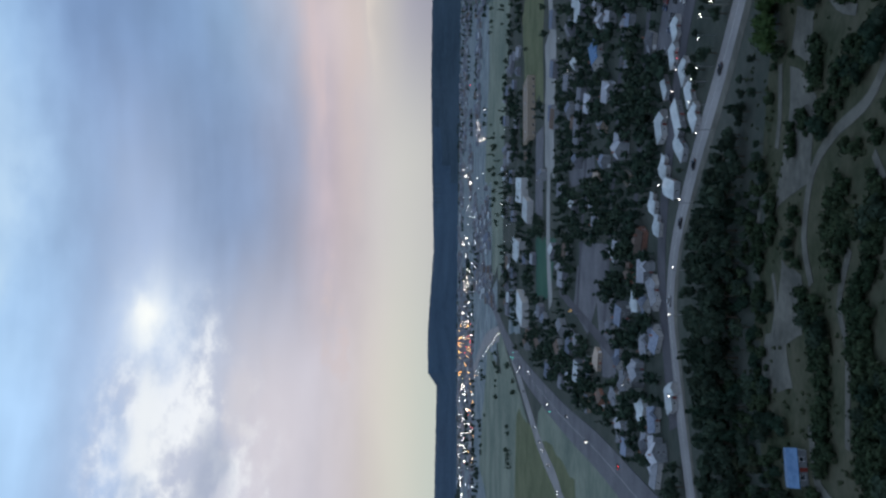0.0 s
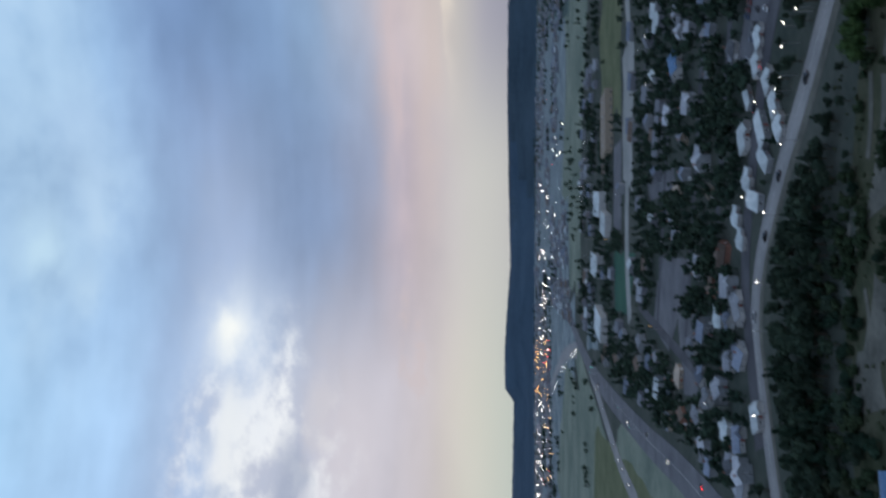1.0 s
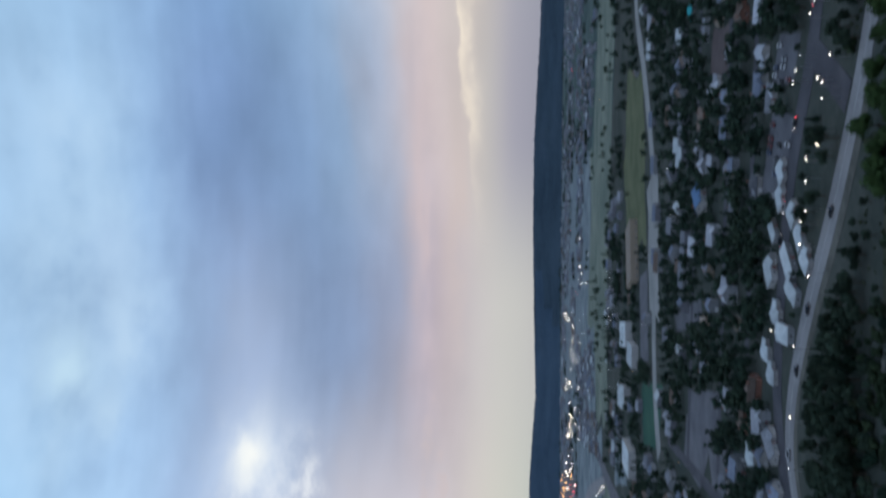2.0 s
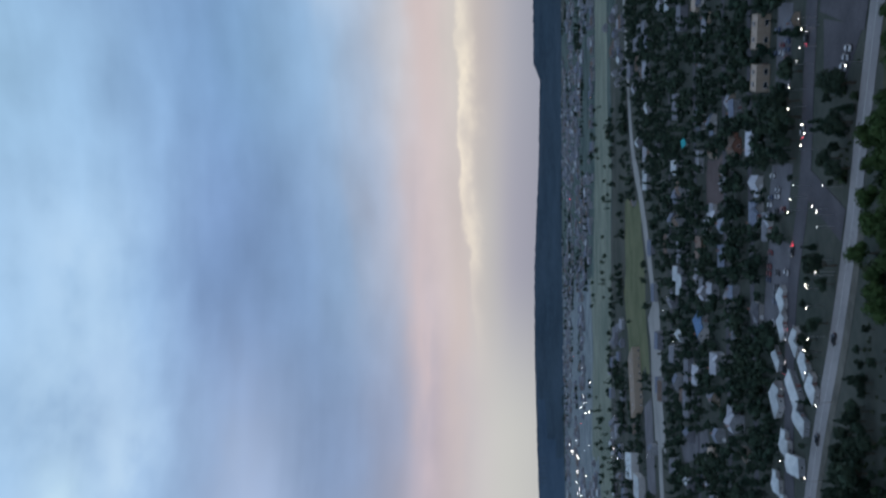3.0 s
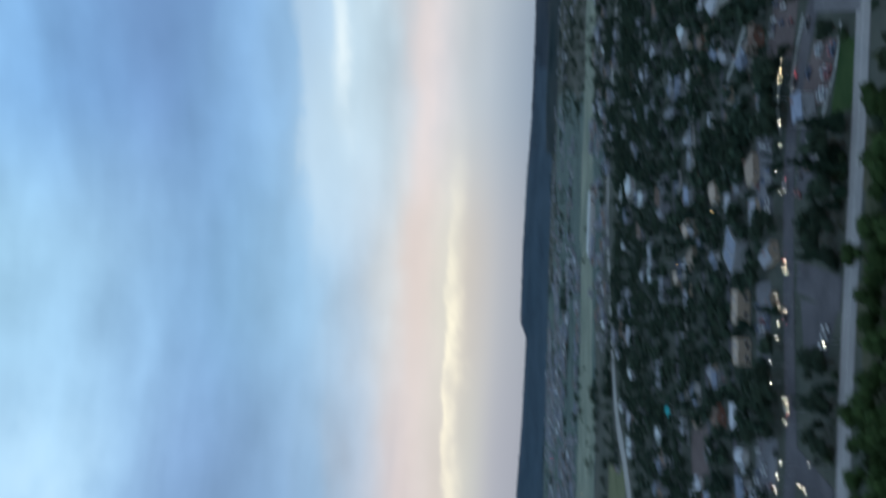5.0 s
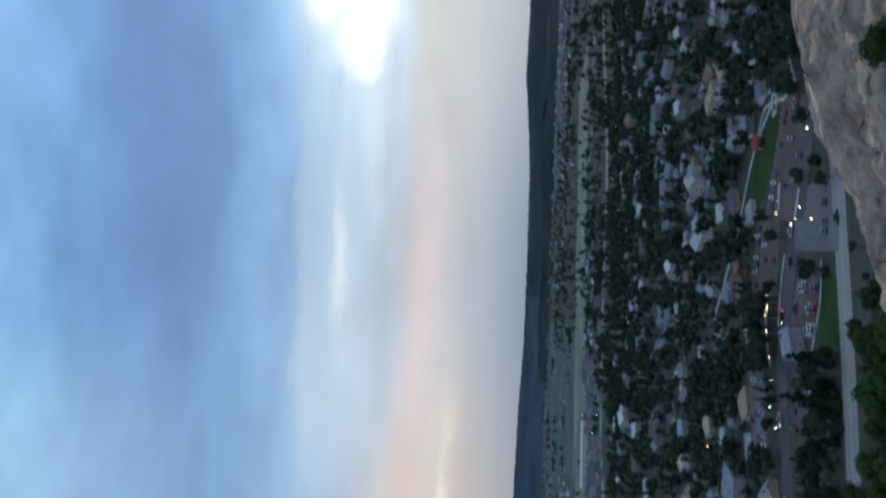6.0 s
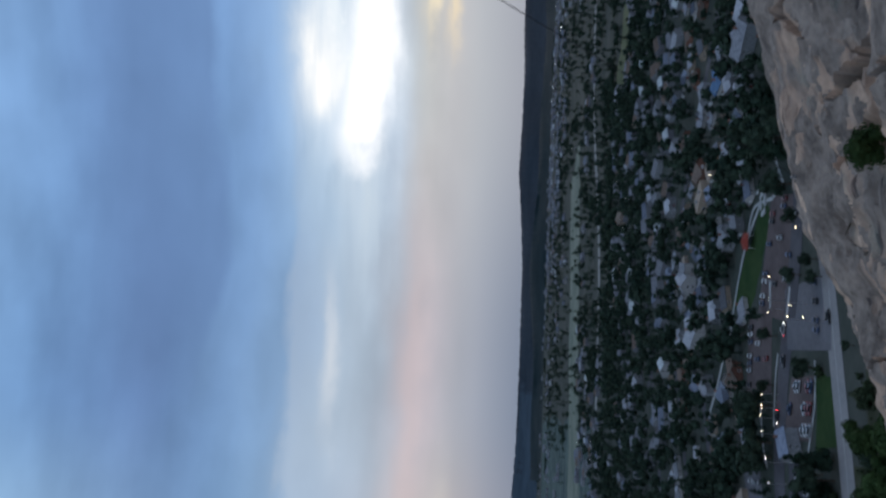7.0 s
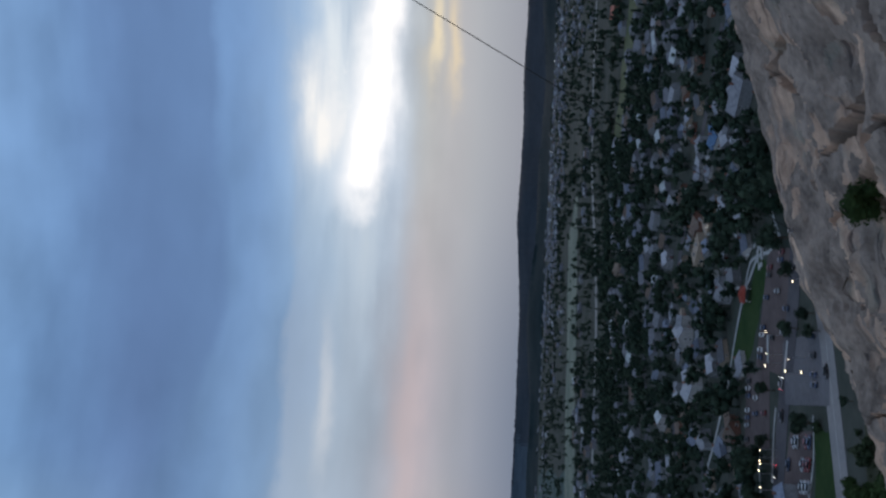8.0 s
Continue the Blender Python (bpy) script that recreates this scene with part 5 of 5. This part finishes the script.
for i in range(250):
    d = rnd.uniform(-19, 80)
    r = 880 + 2600 * rnd.random() ** 1.3
    x, y = r * math.sin(radians(d)), r * math.cos(radians(d))
    turn = radians(-d + rnd.gauss(0, 14))
    length = rnd.uniform(20, 110) * (.6 + r / 2500)
    for k in range(rnd.randrange(8, 26)):
        u, v = rnd.uniform(-.5, .5) * length, rnd.gauss(0, 7)
        far_tree(x + u * math.cos(turn) - v * math.sin(turn), y + u * math.sin(turn) + v * math.cos(turn), 1.15)
for i in range(2300):
    d = rnd.uniform(44, 80)
    r = rnd.uniform(860, 2500)
    x, y = r * math.sin(radians(d)), r * math.cos(radians(d))
    if noise.noise(Vector((x / 120, y / 120, 0))) > -.25:
        far_tree(x, y, rnd.uniform(.6, 1.6))


# more crowns between the roofs on the town's east side
for i in range(1500):
    d, r = rnd.uniform(46, 78), rnd.uniform(330, 870)
    x, y = r * math.sin(radians(d)), r * math.cos(radians(d))
    if len(far) < 8500 and noise.noise(Vector((x / 60, y / 60, 5))) > -.1 and free(x, y, 1.2) and not hides(x, y, 6):
        far.append((x, y, rnd.uniform(.8, 1.7), rnd.uniform(0, 360), 0 if rnd.random() < .86 else 1))
        SPOTS.append((x, y, 2.0))


def wood(name, spots, label, templates, shrink=1.0, zadd=0.0):
    """Many small plants as one object: templates of vertices and faces, turned, scaled and set down."""
    V, F, base = [], [], 0
    for x, y, s, a, c in spots:
        tv, tf = templates[c][int(a) % len(templates[c])]
        co, si = math.cos(radians(a)) * s * shrink, math.sin(radians(a)) * s * shrink
        p = np.empty_like(tv)
        p[:, 0], p[:, 1] = tv[:, 0] * co - tv[:, 1] * si + x, tv[:, 0] * si + tv[:, 1] * co + y
        p[:, 2] = tv[:, 2] * s * shrink + terrain(x, y) + zadd
        V.append(p)
        F.append(tf + base)
        base += len(tv)
    V, F = np.concatenate(V), np.concatenate(F)
    me = bpy.data.meshes.new(name)
    me.vertices.add(len(V)), me.loops.add(F.size), me.polygons.add(len(F))
    me.vertices.foreach_set("co", V.ravel())
    me.loops.foreach_set("vertex_index", F.ravel().astype(np.int32))
    me.polygons.foreach_set("loop_start", np.arange(0, F.size, 3, dtype=np.int32))
    me.update(calc_edges=True)
    return me


def template(mesh, lift, trunk):
    bm = bmesh.new()
    bm.from_mesh(mesh)
    bmesh.ops.triangulate(bm, faces=bm.faces)
    bmesh.ops.translate(bm, vec=(0, 0, lift), verts=bm.verts)
    if trunk:
        r = bmesh.ops.create_cone(bm, cap_ends=False, segments=5, radius1=.3, radius2=.15, depth=3.5, matrix=Matrix.Translation((0, 0, 1.5)))
        bmesh.ops.triangulate(bm, faces=[f for f in bm.faces if len(f.verts) > 3])
    bm.verts.index_update()
    out = np.array([v.co for v in bm.verts]), np.array([[v.index for v in f.verts] for f in bm.faces])
    bm.free()
    return out


def island_mat(name, a, b):
    """Foliage whose colour changes from clump to clump."""
    m = mat(name, a, b, 0.08, 0.85, 0.1, 6)
    N, L = m.node_tree.nodes, m.node_tree.links
    g, hsv, mr = N.new("ShaderNodeNewGeometry"), N.new("ShaderNodeHueSaturation"), N.new("ShaderNodeMapRange")
    mr.inputs[3].default_value, mr.inputs[4].default_value = .6, 1.4
    old = N["Principled BSDF"].inputs["Base Color"].links[0].from_socket
    L.new(g.outputs["Random Per Island"], mr.inputs[0]), L.new(mr.outputs[0], hsv.inputs["Value"])
    L.new(old, hsv.inputs["Color"]), L.new(hsv.outputs[0], N["Principled BSDF"].inputs["Base Color"])
    return m


round_t = [template(crown_mesh("t", 80 + k, 3.5, 5.8, 38, .9, M["leaf"], 4), .7, True) for k in range(4)]
cone_t = [template(crown_mesh("t", 90 + k, 2.5, 9.0, 36, .9, M["pine"], cone=True, core=1.0, levels=5), .6, True) for k in range(1)]
me = wood("town_trees", far, "", [round_t, cone_t])
me.materials.append(island_mat("wood_leaves", (.018, .034, .025), (.043, .064, .042)))
tagged(new("town_trees", me), "dark tree crowns filling the town and valley", "trees", kind="stuff")

# ---- the butte's slope: green trees by the road, then shrubs ----
rnd = random.Random(5)
for i in range(400):
    d = rnd.uniform(14, 47)
    r = rnd.gauss(234 - (d - 25) * .5, 9)
    x, y = r * math.sin(radians(d)), r * math.cos(radians(d))
    if not free(x, y, .6, False) or (rnd.random() < .75 and hides(x, y, 7)) or sum(1 for q in SPOTS if math.hypot(q[0] - x, q[1] - y) < 4) or r > 252:
        continue
    put(GREEN[rnd.randrange(3)], x, y, rnd.uniform(.7, 1.35), rnd.uniform(0, 360), "green trees on the slope")
    SPOTS.append((x, y, 2.0))
    if i > 130:
        break
for i in range(900):
    d = rnd.uniform(-19, 13)
    r = rnd.gauss(285, 20)
    x, y = r * math.sin(radians(d)), r * math.cos(radians(d))
    k = rnd.uniform(.4, .9)
    if r > 330 or not free(x, y, 1.5, False) or hides(x, y, 7.2 * k):
        continue
    put(TREES[rnd.randrange(5)], x, y, k, rnd.uniform(0, 360), "dark trees below the road")
    SPOTS.append((x, y, 2.0))
    if i > 260:
        break
small, thick = [], []
bushes = 0
BARE = ([(51, 227), (15, 230), (16, 206), (45, 207)], [(-3, 232), (-3, 217), (-25, 216), (-24, 230)], [(66, 222), (54, 226), (52, 212), (63, 208)])
TRAILS = ((41, 172, 25, 203), (25, 203, -8, 212), (0, 189, -44, 189), (52, 231, 27, 233))
# dark oak clumps between the bare banks: middle and half-widths
for a, b, p, q in ((6, 193, 12, 7), (-14, 179, 11, 6), (-33, 176, 15, 6), (-48, 172, 10, 5), (-38, 201, 13, 4), (-16, 211, 5, 3), (-4, 245, 13, 4),
                   (47, 207, 6, 3), (30, 222, 5, 2), (43, 184, 5, 3), (8, 172, 9, 4), (-55, 205, 9, 5), (60, 190, 7, 4), (34, 214, 4, 2), (10, 236, 7, 3)):
    for i in range(int(p * q * .8)):
        w, v = rnd.uniform(0, 6.283), math.sqrt(rnd.random())
        x, y = a + p * v * math.cos(w), b + q * v * math.sin(w)
        if free(x, y, .3, False) and not any(abs((y - b2) - (x - a2) * (q2 - b2) / ((p2 - a2) or 1)) < 2.5 and min(a2, p2) < x < max(a2, p2) for a2, b2, p2, q2 in TRAILS):
            s = rnd.uniform(.6, 1.3)
            thick.append((x, y, s * .62, rnd.uniform(0, 360), 0))
            SPOTS.append((x, y, .9 * s))
for i in range(6000):
    d = rnd.uniform(-20, 50)
    r = rnd.uniform(100, 282)
    x, y = r * math.sin(radians(d)), r * math.cos(radians(d))
    clump = noise.noise(Vector((x / 22, y / 14, 4)))
    near_road = d < 12 and r > 248
    if not free(x, y, .5, False) or any(inside(x, y, c) for c in BARE):
        continue
    if any(abs((y - b) - (x - a) * (q - b) / ((p - a) or 1)) < 3.5 and min(a, p) < x < max(a, p) for a, b, p, q in TRAILS):
        continue
    s = rnd.uniform(.6, 1.3)
    if hides(x, y, 4):
        continue
    if clump > (-.25 if d < 4 and r > 236 else .08):
        if bushes < 160 and r > 150:
            put(SHRUBS[rnd.choice((0, 0, 2, 2, 3, 5, 1))], x, y, s * 1.7, rnd.uniform(0, 360), "shrubs on the slope")
            bushes += 1
        elif len(thick) < 1500:
            thick.append((x, y, s * .62, rnd.uniform(0, 360), 0))
        else:
            continue
        SPOTS.append((x, y, 1.7 * s))
    elif len(small) < 1100:
        small.append((x, y, s * .26, rnd.uniform(0, 360), 0))
thicket = [[template(crown_mesh("t", 75 + k, 3.6, 4.0, 78, .62, M["leaf"], 7), -.4, False) for k in range(3)]]
me = wood("oak_thicket", thick, "", thicket)
me.materials.append(island_mat("thicket_leaves", (.017, .031, .016), (.040, .056, .029)))
tagged(new("oak_thicket", me), "dense dark oak thicket covering the slope", "thicket", kind="stuff")
me = wood("scrub", small, "", [[template(crown_mesh("t", 70 + k, 3.2, 3.4, 34, .7, M["sage"], 3), -.4, False) for k in range(3)]])
me.materials.append(island_mat("scrub_clumps", (.035, .05, .025), (.075, .085, .05)))
tagged(new("scrub", me), "low grey-green scrub and tufts on the slope", "scrub", kind="stuff")
# a shrub rooted in the sandstone, and a dead branch


def on_rock(d, dep):
    """The distance at which the rock lies that many degrees below the eye."""
    r = 12.0
    while r < 56 and math.degrees(math.atan2(95 - rock_height(d, r), r)) > dep:
        r += .1
    return r


d, r = 64.3, on_rock(64.3, 22.2)
put((None, crown_mesh("crown", 99, 1.7, 2.4, 900, .13, M["leaflight"], 9), -.25, "shrub", "small green shrub rooted in the sandstone", "shrub"), r * math.sin(radians(d)), r * math.cos(radians(d)), r * .021, 40, "shrubs on the rock", rock_height(d, r) - .05)
d, r = 59.7, on_rock(59.7, 20.4)
bm = bmesh.new()
base = Vector((r * math.sin(radians(d)), r * math.cos(radians(d)), rock_height(d, r) - .1))
for a, b, w in (((0, 0, 0), (.5, -.9, .35), .05), ((.28, -.5, .2), (.75, -.55, .5), .03), ((0, 0, 0), (-.5, .35, .3), .04), ((.4, -.7, .28), (.5, -1.15, .65), .02)):
    a, b = base + Vector(a), base + Vector(b)
    bmesh.ops.create_cone(bm, cap_ends=True, segments=6, radius1=w, radius2=w * .4, depth=(b - a).length, matrix=Matrix.Translation((a + b) / 2) @ (b - a).to_track_quat("Z", "Y").to_matrix().to_4x4())
tagged(new("dead_branch", mesh_of("dead_branch", bm, M["bark"])), "dark dead branch lying on the sandstone", "branch")

# ---- far town: many small roofs, joined, and its lights ----
rnd = random.Random(21)
V, F, mats = [], [], []
for i in range(5850 + len(houses_far)):
    d, r = rnd.uniform(-19, 80) if i < 2600 else rnd.uniform(-19, 34), rnd.uniform(960, 3300) if i < 2600 else rnd.uniform(1300, 3400)
    x, y = r * math.sin(radians(d)), r * math.cos(radians(d))
    dens = noise.noise(Vector((x / 260, y / 260, 5.5)))
    if i >= 5850:  # the town's outer houses
        x, y, spin = houses_far[i - 5850]
        d, dens = 0, 1
    elif i >= 5200:  # rows of houses at the foot of the eastern hills
        d, r = rnd.uniform(55, 79), rnd.uniform(2150, 3000)
        x, y = r * math.sin(radians(d)), r * math.cos(radians(d))
        dens = .3 if noise.noise(Vector((x / 150, y / 150, 2.5))) > -.12 else -1
    if dens < (-.1 if d < 30 else .02 if d < 45 else .22) or dens < 1 and (any(inside(x, y, a) for a in AREAS) or (x < -90 and r < 2000)):
        continue
    w, dd, z, hh = rnd.uniform(9, 17), rnd.uniform(7, 11), rnd.uniform(3, 5), rnd.uniform(1.8, 3)
    a = radians(spin if dens == 1 else rnd.choice((-20, 70)) + rnd.uniform(-10, 10) + 15 * dens)
    b = len(V)
    for px, py, pz in ((-1, -1, -.5), (1, -1, -.5), (1, 1, -.5), (-1, 1, -.5), (-1, -1, z), (1, -1, z), (1, 1, z), (-1, 1, z), (-1, 0, z + hh), (1, 0, z + hh)):
        qx, qy = px * w / 2, py * dd / 2
        V.append((x + qx * math.cos(a) - qy * math.sin(a), y + qx * math.sin(a) + qy * math.cos(a), pz))
    k = rnd.choice((2, 2, 2, 3, 3, 3, 4, 5, 5, 6))
    for f, m in (((0, 1, 5, 4), 0), ((1, 2, 6, 5), 0), ((2, 3, 7, 6), 0), ((3, 0, 4, 7), 0), ((4, 5, 9, 8), k), ((6, 7, 8, 9), k), ((5, 6, 9), 0), ((7, 4, 8), 0)):
        F.append(tuple(b + q for q in f))
        mats.append(m if m else (i % 2))
me = bpy.data.meshes.new("distant_houses")
me.from_pydata(V, [], F)
for m in (WALLS[2], ROOFS[1], ROOFS[0], ROOFS[1], ROOFS[2], ROOFS[3], MEMBRANE):
    me.materials.append(m)
me.polygons.foreach_set("material_index", mats)
me.update()
tagged(new("distant_houses", me), "small grey and white roofs of the distant town", "houses", kind="stuff")


def light_field(name, spots, material, label):
    bm = bmesh.new()
    for x, y, z, s in spots:
        box(bm, x - .12, y - .12, -.5, x + .12, y + .12, z - s * .5)
    for f in bm.faces:
        f.material_index = 1
    for x, y, z, s in spots:
        bmesh.ops.create_icosphere(bm, subdivisions=1, radius=s, matrix=Matrix.Translation((x, y, z)))
    tagged(new(name, mesh_of(name, bm, [material, M["metal"]])), label, "lights", kind="stuff")


def cluster(n, a0, a1, r0, r1, s=1.0):
    out = []
    for k in range(n):
        d, r = rnd.uniform(a0, a1), rnd.uniform(r0, r1)
        out.append((r * math.sin(radians(d)), r * math.cos(radians(d)), rnd.uniform(7, 10), s * rnd.uniform(.55, 1.25) * r / (2000 if r < 1500 else 1250)))
    return out


light_field("distant_lights", cluster(50, -6, 6, 1900, 2700, 0.55) + cluster(56, -17, -9, 1900, 2900, 0.55) + cluster(22, -3, 12, 1500, 1900, 0.42) + cluster(16, -1, 9, 980, 1120, 0.40)
            + cluster(12, 38, 46, 950, 1250, 0.36) + cluster(10, 62, 76, 2200, 2900, 0.3) + cluster(9, 54, 62, 620, 900, 0.3) + cluster(6, 10, 78, 1000, 2000, 0.22), M["lampwhite"], "white street and car lights of the distant town")
light_field("distant_lights", cluster(40, -9, -5, 2100, 3000, 0.52) + cluster(18, -15, -8, 1700, 2300, 0.43) + cluster(5, 0, 30, 900, 2200, 0.32), M["orange"], "orange street lights of the distant town")
light_field("distant_lights", cluster(9, -8, -5, 1900, 2400, 0.54) + cluster(6, -15, -11, 1900, 2400, 0.54) + cluster(3, 5, 25, 1800, 2400, 0.43), M["tail"], "red signal and tail lights of the distant town")
light_field("signal_lights", [(-117, 700, 7, .2), (-122, 640, 7, .2), (-112, 930, 8, .3), (-119, 935, 8, .3)], M["green"], "green traffic signals over the highway")
jam = []
for k in range(15):
    f = k / 14
    jam.append((-124 - 60 * f - 210 * f ** 2.2, 1240 + 330 * f + 720 * f ** 2, .9, .34 + .4 * f))
light_field("headlights", jam, M["lampwhite"], "queue of headlights on the curving ramp")

# ---- cable and its mast above the rock ----
bm = bmesh.new()
d1, r1 = radians(62.54), on_rock(62.54, 17.2)
p0 = Vector((r1 * math.sin(d1), r1 * math.cos(d1), rock_height(62.54, r1)))
d2, r2 = radians(83.33), 34.0
p1 = Vector((r2 * math.sin(d2), r2 * math.cos(d2), 95 + r2 * math.tan(radians(18.62))))
cu = bpy.data.curves.new("cable", "CURVE")
cu.dimensions, cu.bevel_depth, cu.bevel_resolution = "3D", .022, 2
sp = cu.splines.new("POLY")
sp.points.add(30)
for k in range(31):
    f = k / 30
    p = p0.lerp(p1, f)
    sp.points[k].co = (p.x, p.y, p.z - .1 * 4 * f * (1 - f), 1)
cu.materials.append(M["cable"])
e = tagged(new("guy_cable"), "thin dark steel cable rising from the sandstone", "cable")
o = new("wire", cu)
o.parent = e
bm = bmesh.new()
bmesh.ops.create_cone(bm, cap_ends=True, segments=10, radius1=.12, radius2=.08, depth=.5, matrix=Matrix.Translation(p0))
part("anchor", bm, M["metal"], e, "steel anchor bolted into the rock")
e = tagged(new("mast"), "grey steel mast standing on the rock", "mast")
zb = rock_height(83.33, 34.0)
bm = bmesh.new()
bmesh.ops.create_cone(bm, cap_ends=True, segments=10, radius1=.14, radius2=.09, depth=p1.z - zb + 1.2, matrix=Matrix.Translation((p1.x, p1.y, (p1.z + zb) / 2 - .4)))
part("pole", bm, M["metal"], e)
